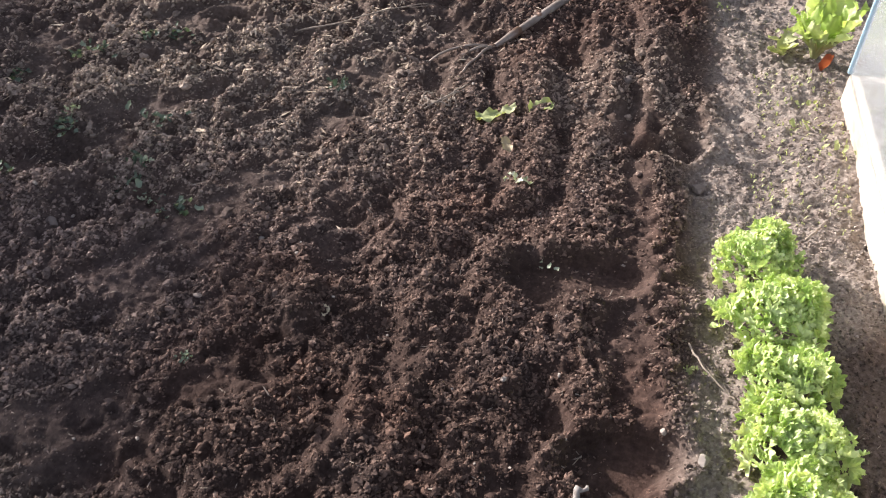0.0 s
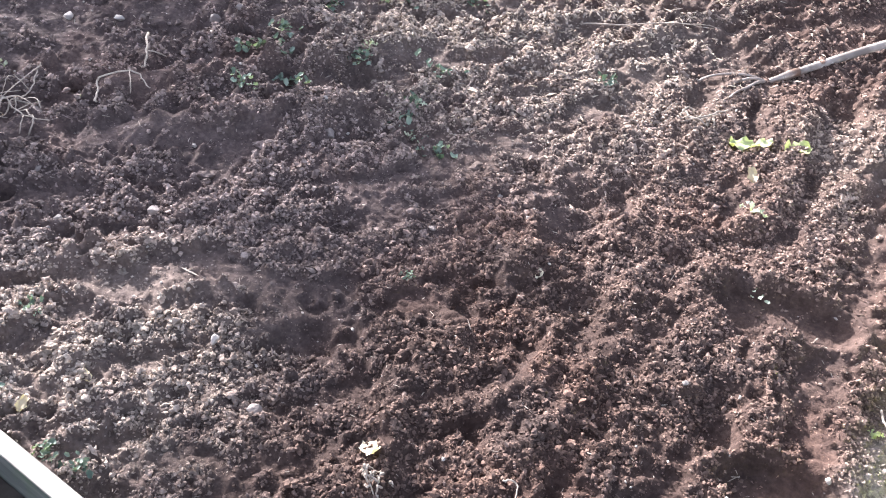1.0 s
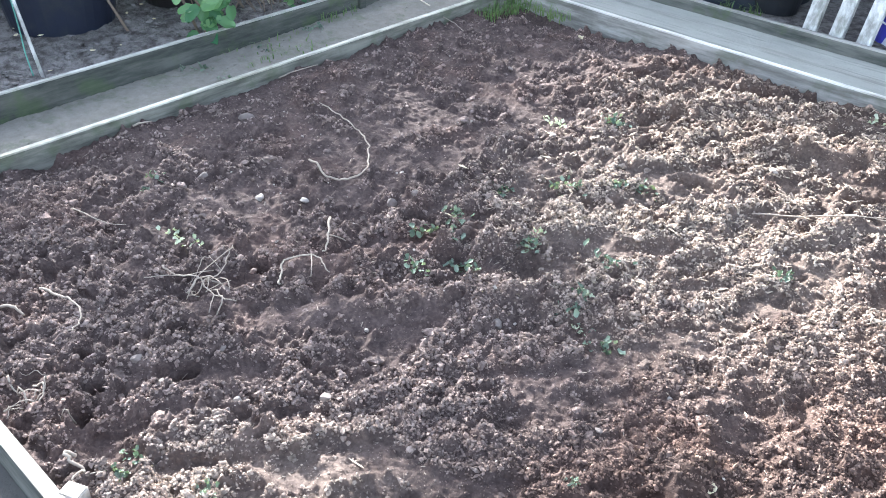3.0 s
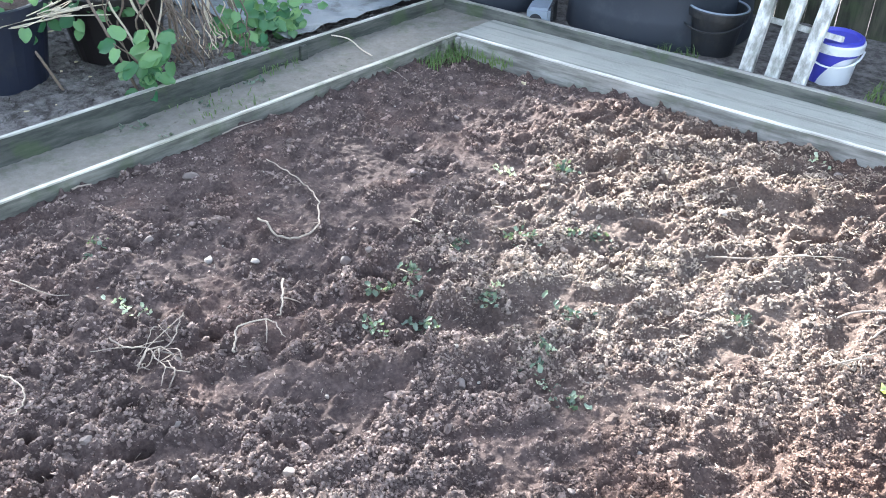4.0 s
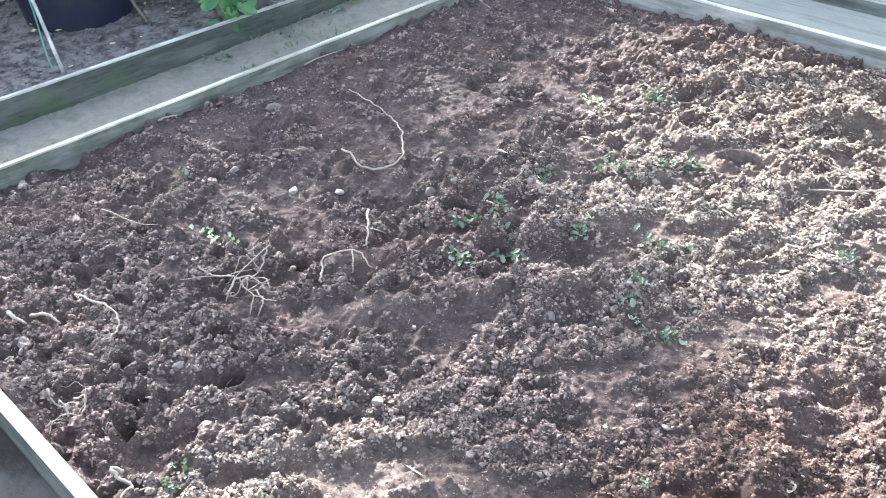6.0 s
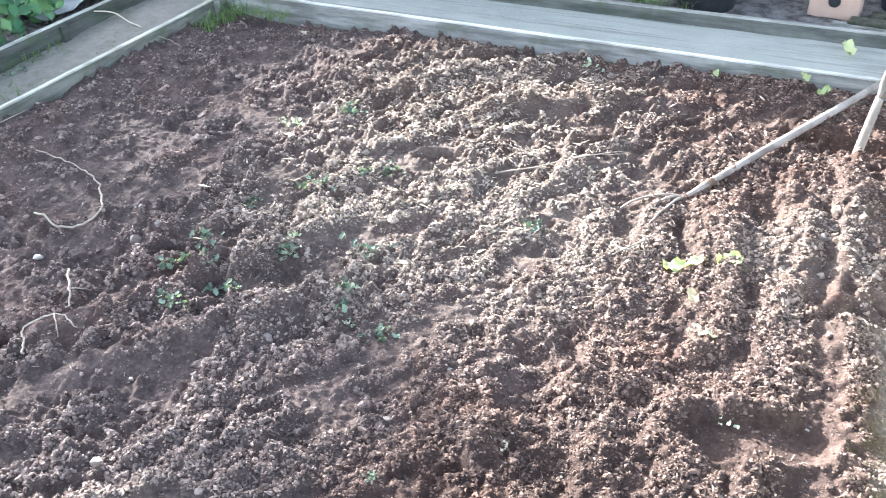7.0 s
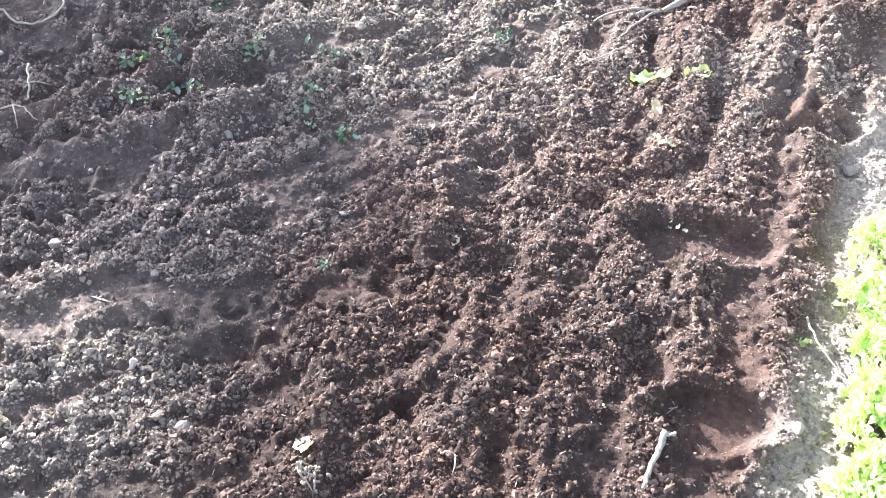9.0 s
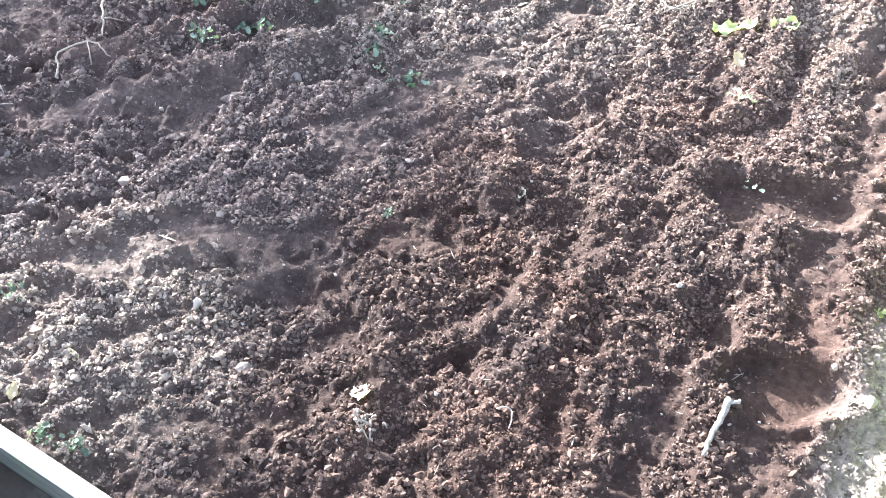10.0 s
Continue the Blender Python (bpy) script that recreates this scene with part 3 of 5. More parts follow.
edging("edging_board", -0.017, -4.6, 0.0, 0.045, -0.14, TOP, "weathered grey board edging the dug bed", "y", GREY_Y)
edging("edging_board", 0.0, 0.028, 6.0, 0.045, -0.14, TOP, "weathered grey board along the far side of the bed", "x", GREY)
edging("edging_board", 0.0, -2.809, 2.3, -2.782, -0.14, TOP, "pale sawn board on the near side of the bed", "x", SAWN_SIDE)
edging("edging_board", -0.341, -4.6, -0.325, 0.326, -0.14, 0.10, "dark board holding back the yard beside the path", "y", DARK_SIDE)
edging("edging_board", -0.325, 0.326, 6.0, 0.348, -0.14, 0.095, "dark weathered board behind the far path", "x", DARK)


def ground_z(x, y):
    return float(soil_height(np.array([x]), np.array([y]))[0])


# ---- crumbs and litter of the soil ----
def scatter_points(count, seed, x0, x1, y0, y1):
    g = np.random.default_rng(seed)
    return g, g.uniform(x0, x1, count), g.uniform(y0, y1, count)


PHI = (1 + 5 ** 0.5) / 2
BALL = np.array([(a, b, 0) for a in (-1, 1) for b in (-PHI, PHI)] + [(0, a, b) for a in (-1, 1) for b in (-PHI, PHI)] + [(b, 0, a) for a in (-1, 1) for b in (-PHI, PHI)], dtype=float)
BALL /= np.linalg.norm(BALL[0])
_b = bmesh.new()
for _v in BALL:
    _b.verts.new(_v)
bmesh.ops.convex_hull(_b, input=_b.verts)
_b.verts.ensure_lookup_table()
_b.verts.index_update()
BALL_FACES = np.array([[v.index for v in f.verts] for f in _b.faces])
BALL = np.array([v.co[:] for v in _b.verts])
_b.free()


GEM = np.array([(1, 0, 0), (-1, 0, 0), (0, 1, 0), (0, -1, 0), (0, 0, 1), (0, 0, -1)], dtype=float)
GEM_FACES = np.array([(0, 2, 4), (2, 1, 4), (1, 3, 4), (3, 0, 4), (2, 0, 5), (1, 2, 5), (3, 1, 5), (0, 3, 5)])


def spins(g, count):
    q = g.normal(size=(count, 4))
    q /= np.linalg.norm(q, axis=1)[:, None]
    w, x, y, z = q.T
    return np.stack([1 - 2 * (y * y + z * z), 2 * (x * y - z * w), 2 * (x * z + y * w), 2 * (x * y + z * w), 1 - 2 * (x * x + z * z), 2 * (y * z - x * w), 2 * (x * z - y * w), 2 * (y * z + x * w), 1 - 2 * (x * x + y * y)], 1).reshape(count, 3, 3)


def lumps(name, g, x, y, radius, stretch, sink, material, flat=0.8, jitter=(0.6, 1.25), full=True, on=None):
    """Many small uneven lumps, lying on the soil, in one mesh."""
    k = len(x)
    ball, faces = (KNOB, KNOB_FACES) if full == 2 else (BALL, BALL_FACES) if full else (GEM, GEM_FACES)
    v = ball[None] * g.uniform(*jitter, (k, len(ball), 1)) * radius[:, None, None]
    v = v * np.stack([stretch, np.ones(k), np.ones(k)], 1)[:, None, :]
    v = np.einsum("kij,kvj->kvi", spins(g, k), v)
    v[:, :, 2] *= flat
    v += np.stack([x, y, (on or soil_height)(x, y) + sink * radius], 1)[:, None, :]
    f = faces[None] + (np.arange(k) * len(ball))[:, None, None]
    return from_arrays(name, v.reshape(-1, 3), f.reshape(-1, 3), material)


_b = bmesh.new()
bmesh.ops.create_icosphere(_b, subdivisions=2, radius=1.0)
_b.verts.index_update()
KNOB = np.array([v.co[:] for v in _b.verts])
KNOB_FACES = np.array([[v.index for v in f.verts] for f in _b.faces])
_b.free()


def clear_of_prints(g, x, y, reach, share):
    keep = np.ones(len(x), dtype=bool)
    for px, py, rx, ry, turn, depth, lip in PRINTS:
        keep &= ~((print_reach(x, y, px, py, rx, ry, turn) < reach) & (g.uniform(0, 1, len(x)) < share))
    for px, py in PITS:
        keep &= np.hypot(x - px, y - py) > 0.024
    return keep


def crumb_field(count, seed, x0, x1, y0, y1, mean, spread, lo, hi, full, long):
    g, cx, cy = scatter_points(count, seed, x0, x1, y0, y1)
    m = crumbling(cx, cy)
    keep = g.uniform(0, 1, count) < np.where(cx + 0.2 * lattice(cx * 3, cy * 3, 66) < 1.5, 0.12 + 0.48 * m, 0.26 + 0.70 * m)
    keep &= clear_of_prints(g, cx, cy, 0.95, 0.85)
    cx, cy, m = cx[keep], cy[keep], m[keep]
    radius = np.clip(np.exp(g.normal(mean, spread, len(cx))), lo, hi) * (0.55 + 0.5 * m)
    ob = lumps("soil_crumbs", g, cx, cy, radius, 0.8 + long * g.random(len(cx)) ** 2, 0.12, CRUMB, 0.9, (0.45, 1.35), full)
    tagged(ob, "loose crumbs of red-brown and grey soil lying on the bed", "soil", kind="stuff")


crumb_field(160000, 3, 0.9, 3.25, -2.77, -1.15, -6.0, 0.36, 0.0013, 0.0055, False, 1.8)
crumb_field(60000, 13, 0.02, 3.3, -1.15, 0.02, -5.85, 0.34, 0.0018, 0.007, False, 1.6)
crumb_field(22000, 14, 0.02, 0.9, -2.77, -1.15, -5.85, 0.34, 0.0018, 0.007, False, 1.6)
crumb_field(26000, 9, 0.02, 3.3, -2.77, 0.02, -5.5, 0.3, 0.0025, 0.008, True, 1.2)


def clump_field(count, seed):
    """Clumps: handfuls of crumbs that cling together on the turned-up heaps."""
    g, cx, cy = scatter_points(count, seed, 0.03, 2.8, -2.75, 0.0)
    mid = (0.3 + 0.7 * smoothstep(0.5, 0.95, cx + 0.4 * smoothstep(-1.9, -2.2, cy))) * smoothstep(2.0, 1.5, cx)
    keep = (g.uniform(0, 1, count) < crumbling(cx, cy) ** 2 * (0.15 + 0.85 * mid)) & clear_of_prints(g, cx, cy, 1.15, 1.0)
    cx, cy = cx[keep], cy[keep]
    reach = np.clip(np.exp(g.normal(-4.8, 0.35, len(cx))), 0.004, 0.016)
    each = 9
    x, y, reach = np.repeat(cx, each), np.repeat(cy, each), np.repeat(reach, each)
    dx, dy = g.normal(0, 0.5, len(x)), g.normal(0, 0.5, len(x))
    lift = reach * 0.9 * np.exp(-(dx * dx + dy * dy) * 2) * g.uniform(0.5, 1.1, len(x))
    x, y = x + dx * reach, np.minimum(y + dy * reach, 0.02)
    radius = reach * g.uniform(0.2, 0.5, len(x))
    ob = lumps("soil_clumps", g, x, y, radius, g.uniform(0.8, 1.6, len(x)), 0.0, CRUMB, 0.85, (0.42, 1.4), True, on=lambda a, b: soil_height(a, b) + lift)
    tagged(ob, "clumps of crumbs clinging together where the soil is turned up", "soil", kind="stuff")


clump_field(15000, 24)
g, cx, cy = scatter_points(2200, 4, 0.03, 2.78, -2.75, -0.03)
keep = (g.uniform(0, 1, 2200) < 0.75 - 0.66 * smoothstep(1.1, 1.7, cx)) & clear_of_prints(g, cx, cy, 1.1, 1.0)
cx, cy = cx[keep], cy[keep]
size = np.clip(np.exp(g.normal(-5.15, 0.45, len(cx))), 0.003, 0.017)
tagged(lumps("soil_clods", g, cx, cy, size, g.uniform(0.9, 1.7, len(cx)), 0.1, CRUMB, 0.7, (0.55, 1.3), 2), "larger clods of soil turned up by digging", "soil", kind="stuff")
DRYFLAKE = Nodes("dry_flake")
_v = DRYFLAKE.mix(DRYFLAKE.random(False), (0.27, 0.205, 0.145), (0.62, 0.51, 0.38))
DRYFLAKE = DRYFLAKE.done(_v, 0.85, DRYFLAKE.noise(140, 3), 0.5, 0.002, spec=0.2)
g, cx, cy = scatter_points(42000, 25, 0.8, 2.75, -1.75, 0.0)
keep = g.uniform(0, 1, len(cx)) < crumbling(cx, cy) * np.exp(-((cx - 1.6 - 0.25 * (cy + 0.8)) / 0.42) ** 2 - ((cy + 0.75) / 0.62) ** 2)
cx, cy = cx[keep], cy[keep]
tagged(lumps("dry_flakes", g, cx, cy, np.exp(g.normal(-6.25, 0.35, len(cx))), g.uniform(1.5, 7, len(cx)), 0.9, DRYFLAKE, 0.45, (0.6, 1.3), False), "pale dry flakes and fibres strewn over the sunlit soil", "straw", kind="stuff")
g, cx, cy = scatter_points(3600, 5, 0.03, 3.3, -2.75, -0.03)
tagged(lumps("straw_bits", g, cx, cy, np.exp(g.normal(-7.2, 0.3, len(cx))), g.uniform(4, 14, len(cx)), 1.2, ROOT, 0.5), "short bits of pale straw and root in the soil", "straw", kind="stuff")
g, cx, cy = scatter_points(500, 6, 0.03, 3.3, -2.75, -0.03)
tagged(lumps("grit", g, cx, cy, np.exp(g.normal(-6.1, 0.4, len(cx))), g.uniform(0.9, 1.6, len(cx)), 0.7, STONE_W), "pale grit and tiny pebbles on the soil", "gravel", kind="stuff")


g, cx, cy = scatter_points(5200, 16, -1.7, -0.36, -3.0, 0.6)
tagged(lumps("yard_grit", g, cx, cy, np.exp(g.normal(-5.1, 0.4, len(cx))), g.uniform(0.8, 2.2, len(cx)), 0.2, YARD, 0.5, on=lambda x, y: 0.065 + 0.018 * fractal(x, y, 9, 4, 25) + 0.012 * fractal(x, y, 34, 3, 26)), "grit, clods and litter on the yard's bare earth", "gravel", kind="stuff")
g, cx, cy = scatter_points(55, 17, -1.5, -0.36, -2.9, -0.6)
tagged(lumps("yard_litter", g, cx, cy, np.exp(g.normal(-4.9, 0.4, len(cx))), g.uniform(1.0, 2.5, len(cx)), 0.6, DEADLEAF, 0.3, on=lambda x, y: 0.07 + 0.018 * fractal(x, y, 9, 4, 25) + 0.012 * fractal(x, y, 34, 3, 26)), "pale dead leaves and scraps on the yard's earth", "litter", kind="stuff")
g, cx, cy = scatter_points(260, 18, -0.32, -0.03, -3.1, 0.28)
tagged(lumps("path_crumbs", g, cx, cy, np.exp(g.normal(-5.7, 0.4, len(cx))), g.uniform(0.8, 2.2, len(cx)), 0.2, DUST_Y, 0.5, on=lambda x, y: 0.035 * smoothstep(-1.6, 0.0, y) + 0.006 * fractal(x, y, 14, 4, 5) + 0.004 * fractal(x, y, 60, 2, 8)), "crumbs of earth strewn on the path", "soil", kind="stuff")


# ---- shade from outside the bed ----
def hedge_top(y):
    """Height of the added hedge along its line."""
    return 0.67 + 0.20 * min(1, max(0, (y + 1.7) / 0.6)) + 0.04 * math.sin(y * 4)


# out of view; added only to keep sun off the yard and path
def hedge():
    t = thing("hedge", -1.75, -1.0, 0.06, "unseen leafy hedge added beside the yard for its shade", "hedge")
    r = random.Random(11)
    for i in range(13):
        y = -3.1 + i * 0.42
        pts = [(r.uniform(-0.1, 0.1), y, 0)]
        for k in range(1, 6):
            pts.append((r.uniform(-0.12, 0.12), y + r.uniform(-0.1, 0.1), k * (hedge_top(y - 1.0) - 0.15) / 5))
        part("stem", tube(pts, [0.025 - 0.004 * k for k in range(6)], 7), BARKY, t)
    bm = bmesh.new()
    for i in range(14500):
        y = r.uniform(-3.6, 2.1)
        top = hedge_top(y - 1.0) - 0.06 + 0.10 * math.sin(y * 9) * r.random() + r.uniform(-0.06, 0.05)
        c = Vector((r.gauss(0, 0.12), y, top * (1 - 0.93 * r.random() ** 1.4)))
        m = Matrix.Translation(c) @ Euler((r.uniform(-1.2, 1.2), r.uniform(-1.2, 1.2), r.uniform(0, 6.3))).to_matrix().to_4x4()
        s = r.uniform(0.045, 0.085)
        vs = [bm.verts.new(m @ Vector(p)) for p in ((0, -s, 0), (s * 0.55, 0, s * 0.15), (0, s, 0), (-s * 0.55, 0, s * 0.15))]
        bm.faces.new(vs)
    tagged(part("foliage", bm, BRAMBLE, t), kind="stuff")


hedge()


def tree():
    """An unseen tree added up the sun's way, past the hedge; its thin crown is placed to half shade the bed."""
    r = random.Random(31)
    way = up.copy()
    # edge of the wanted shade on the soil; each leaf is placed from it
    edge_y = [-3.3, -2.8, -2.4, -2.0, -1.76, -1.63, -1.46, -1.34, -1.2, -1.03, -0.78, -0.1]
    edge_x = [1.9, 2.35, 2.3, 2.22, 2.12, 2.0, 1.8, 1.52, 1.3, 1.0, 0.82, 0.7]
    spots = []
    while len(spots) < 930:
        gx, gy = r.uniform(-0.8, 2.5), r.uniform(-3.35, 0.1)
        cover = float(smoothstep(0.12, -0.35, np.array(gx - np.interp(gy, edge_y, edge_x))))
        cover *= 1 - 0.97 * math.exp(-((gx - 1.60) ** 2 + (gy + 2.60) ** 2) / 0.17)
        cover *= 1 - 0.2 * float(smoothstep(1.1, 0.6, np.array(gx)) * smoothstep(-2.5, -2.2, np.array(gy)))
        if r.random() < cover:
            spots.append(Vector((gx, gy, 0)) + way * r.uniform(13.0, 16.5))
    mid = sum(spots, Vector()) / len(spots)
    t = thing("tree", mid.x, mid.y, -0.14, "unseen thin-crowned broad-leaved tree added beyond the hedge to shade the bed", "tree")
    base = Vector((mid.x, mid.y, -0.14))
    fork = Vector((0, 0, mid.z * 0.6))
    part("trunk", tube(smooth_line([(0, 0, -0.1), (0.05, 0.02, 1.0), (-0.03, 0.0, 2.0), fork], 3), [0.17 - 0.008 * k for k in range(10)], 10), BARKY, t, smooth=True)
    for i in range(14):
        e = r.choice(spots) - base
        part("limb", tube(smooth_line([fork - Vector((0, 0, 0.05 * i)), fork.lerp(e, 0.5) + Vector((0, 0, 0.15)), e], 4), [0.05 - 0.005 * k for k in range(9)], 7), BARKY, t, smooth=True)
    bm = bmesh.new()
    for c in spots:
        m = Matrix.Translation(c - base) @ Euler((r.uniform(-1.5, 1.5), r.uniform(-1.5, 1.5), r.uniform(0, 6.3))).to_matrix().to_4x4()
        s = r.uniform(0.05, 0.085)
        bm.faces.new([bm.verts.new(m @ Vector(q)) for q in ((0, -s, 0), (s * 0.6, 0, s * 0.15), (0, s, 0), (-s * 0.6, 0, s * 0.15))])
    tagged(part("crown", bm, BRAMBLE, t), kind="stuff")


tree()


def fence():
    # only small parts are in view; the height is set for its shade
    t = thing("board_fence", -1.5, 1.25, 0.0, "dark weathered wooden board fence behind the bins", "fence")
    bm = bmesh.new()
    add_box(bm, 0, 0, -0.02, 0.14, 0.018, 1.9, bevel=0.002)
    board = part("fence_board", bm, FENCE, t)
    for i in range(1, 44):
        o = new("fence_board", board.data)
        o.parent = t
        o.matrix_local = pose(i * 0.146, 0.004 * (i % 2), 0.01 * math.sin(i * 2.3), 0, 0.3 * math.sin(i * 5.1), 0)
    # lower run out of view at the left, added to shade the far path
    bm = bmesh.new()
    add_box(bm, 0, 0, -0.02, 0.14, 0.018, 1.62, bevel=0.002)
    low = part("fence_board", bm, FENCE, t)
    low.matrix_local = pose(-0.146, 0, 0)
    for i in range(2, 15):
        put_mesh("fence_board", low.data, pose(-i * 0.146, 0.004 * (i % 2), 0.01 * math.sin(i * 2.3)), t)
    for z in (0.35, 1.3):
        bm = bmesh.new()
        add_box(bm, -2.05, 0.03, z, -0.002, 0.07, z + 0.08)
        part("rail", bm, FENCE, t)
    for z in (0.35, 1.0, 1.7):
        bm = bmesh.new()
        add_box(bm, 0, 0.03, z, 6.4, 0.07, z + 0.08)
        part("rail", bm, FENCE, t)


fence()


# ---- behind the far path ----
def compost_bin(x, y, r0, r1, h, rz, label):
    t = thing("compost_bin", x, y, 0.045, label, "compost bin", rz)
    prof = [(r0 * 0.98, 0.0), (r0, 0.012)]
    for k in range(1, 7):
        z = h * k / 7
        r = r0 + (r1 - r0) * k / 7
        prof += [(r + 0.001, z - 0.012), (r + 0.003, z), (r + 0.001, z + 0.014)]
    prof += [(r1, h), (r1 - 0.012, h + 0.004), (r1 - 0.02, h - 0.05)]
    part("body", turned(prof, 40), BINP, t, smooth=True)
    part("lid", turned([(r1 + 0.02, h - 0.01), (r1 + 0.022, h + 0.012), (r1 * 0.8, h + 0.05), (0.001, h + 0.07)], 40), BINP, t, smooth=True)
    return t


compost_bin(0.60, 0.793, 0.43, 0.36, 0.85, 20, "large black plastic compost bin standing against the edging board")
compost_bin(-0.175, 0.608, 0.245, 0.21, 0.80, -15, "black plastic bin in the corner behind the path")


def bucket(x, y, z, r0, r1, h, body, rim, label, tilt=(0, 0, 0), band=None, lid=None):
    t = thing("bucket", x, y, z, label, "bucket")
    t.matrix_world = pose(x, y, z, *tilt)
    part("body", turned([(0.001, 0.004), (r0 - 0.004, 0.004), (r0 - 0.004, 0), (r0, 0.004), (r1, h), (r1 - 0.004, h), (r0 - 0.005, 0.012), (0.001, 0.012)], 36), body, t, smooth=False)
    part("rim", turned([(r1 - 0.001, h - 0.035), (r1 + 0.009, h - 0.033), (r1 + 0.010, h - 0.004), (r1 + 0.004, h + 0.003), (r1 - 0.005, h)], 36), rim, t)
    if band:
        k0, k1 = 0.03, 0.74
        ra, rb = r0 + (r1 - r0) * k0 + 0.0015, r0 + (r1 - r0) * k1 + 0.0015
        bm = bmesh.new()
        cols = []
        for i in range(25):
            a = radians(-118 + i * 6.5)
            f = i / 24
            top = k0 + (k1 - k0) * (0.08 + 0.92 * math.sin(math.pi / 2 * min(1, f * 2.2)) ** 0.8)
            rt = r0 + (r1 - r0) * top + 0.0018
            cols.append((bm.verts.new((ra * math.cos(a), ra * math.sin(a), h * k0)), bm.verts.new((rt * math.cos(a), rt * math.sin(a), h * top))))
        for p, q in zip(cols, cols[1:]):
            bm.faces.new((p[0], q[0], q[1], p[1]))
        part("label_patch", bm, band, t, "white printed patch")
    hp = [((r1 + 0.012) * math.cos(a), -(r1 + 0.012) * abs(math.sin(a)) ** 0.8 * 0.98 - 0.006, h - 0.03 - 0.05 * math.sin(a)) for a in (math.pi * k / 16 for k in range(17))]
    part("carrying_handle", tube(hp, 0.004, 6), rim, t)
    if lid:
        part("lid", turned([(r1 + 0.004, h + 0.001), (r1 + 0.001, h + 0.012), (r1 - 0.012, h + 0.016), (r1 - 0.02, h + 0.004), (0.001, h + 0.002)], 36), lid, t)
    return t


bucket(1.485, 0.59, 0.045, 0.078, 0.094, 0.185, BLUEP, WHITEP, "blue and white plastic bucket beside the pallet", (4, 2, 10), WHITEP, BLUEP)
bb = bucket(0.96, 0.60, 0.05, 0.10, 0.125, 0.20, BLACK, BLACK, "black plastic bucket standing on dark earth", (0, 3, 0))
# thin pale ring painting in the light along the rim
part("rim_edge", tube([(0.128 * math.cos(a), 0.128 * math.sin(a), 0.203) for a in (2 * math.pi * k / 36 for k in range(37))], 0.0045, 6), GREYP, bb, "pale rim edge, its lit highlight put into the colour")


def pallet():
    t = thing("pallet", 1.33, 0.373, 0.05, "pale limewashed wooden pallet leaning back behind the path", "pallet")
    t.matrix_world = pose(1.195, 0.362, 0.040, -14, 4, 2)
    for i in range(3):
        bm = bmesh.new()
        add_box(bm, 0, -0.012, 0, 0.052, 0.024, 0.72, bevel=0.002, cuts=6, wobble=0.004)
        s = part("slat", bm, WHITEWOOD, t)
        s.matrix_local = pose(i * 0.106, 0, 0, 0, 0.8 * (i - 1), 0)
    for z in (0.25, 0.6):
        bm = bmesh.new()
        add_box(bm, 0.03, 0.027, z, 0.33, 0.062, z + 0.022, bevel=0.002)
        part("crosspiece", bm, WHITEWOOD, t)


pallet()


def grey_spout():
    t = thing("plastic_spout", 0.20, 0.393, 0.055, "grey plastic outlet box with a dark opening", "outlet box", 25)
    bm = bmesh.new()
    for ring in range(1):
        add_box(bm, -0.055, -0.05, 0.0, 0.055, 0.12, 0.085, bevel=0.012)
    part("housing", bm, GREYP, t, smooth=False)
    # a flat black disc paints the dark inside of the opening
    part("opening", turned([(0.03, 0.0), (0.03, 0.004), (0.001, 0.004)], 20), BLACK, t).matrix_local = pose(-0.012, -0.0505, 0.03, 90, 0, 0)
    bm = bmesh.new()
    add_box(bm, 0.056, -0.04, 0.0, 0.066, 0.10, 0.10, bevel=0.003)
    part("side_flange", bm, BLACK, t)


grey_spout()


def hollow_block():
    t = thing("hollow_brick", 2.44, 0.578, 0.05, "pale pinkish hollow brick lying behind the path", "brick", -4)
    bm = bmesh.new()
    add_box(bm, -0.09, -0.04, 0, 0.09, 0.06, 0.115, bevel=0.006, cuts=3, wobble=0.003)
    part("block", bm, BRICK, t)
    # no recess here: black disc for the shade inside the brick's hole
    part("hole_disc", turned([(0.022, 0.0), (0.022, 0.003), (0.001, 0.003)], 16), BLACK, t).matrix_local = pose(0.0, -0.044, 0.07, 90, 0, 0)


hollow_block()


def pot(x, y, z, r0, r1, h, material, label, tilt=(0, 0, 0)):
    t = thing("plant_pot", x, y, z, label, "plant pot")
    t.matrix_world = pose(x, y, z, *tilt)
    part("body", turned([(0.001, 0), (r0 - 0.006, 0), (r0, 0.006), (r1 - 0.008, h * 0.86), (r1 - 0.01, h), (r1 - 0.02, h), (r1 - 0.025, h * 0.85), (0.001, h * 0.82)], 36), material, t, smooth=False)
    part("rim", turned([(r1 - 0.009, h * 0.87), (r1 + 0.006, h * 0.87), (r1 + 0.008, h), (r1 + 0.002, h + 0.004), (r1 - 0.012, h + 0.001)], 36), material, t)
    part("compost", turned([(r1 - 0.024, h * 0.9), (r1 * 0.5, h * 0.93), (0.001, h * 0.92)], 24), SOIL, t)
    return t


pot(1.97, 0.528, 0.05, 0.11, 0.14, 0.24, BLACK, "black plastic plant pot behind the edging board")
pot(2.72, 0.748, 0.05, 0.13, 0.17, 0.28, NAVY, "dark blue plastic tub behind the path")
pot(-0.93, -1.66, 0.06, 0.20, 0.25, 0.32, NAVY, "large dark blue plant pot on gritty earth")
pot(-0.86, -1.15, 0.06, 0.17, 0.22, 0.28, BROWNP, "plant pot under the brambles, coloured near black for the shadow there")
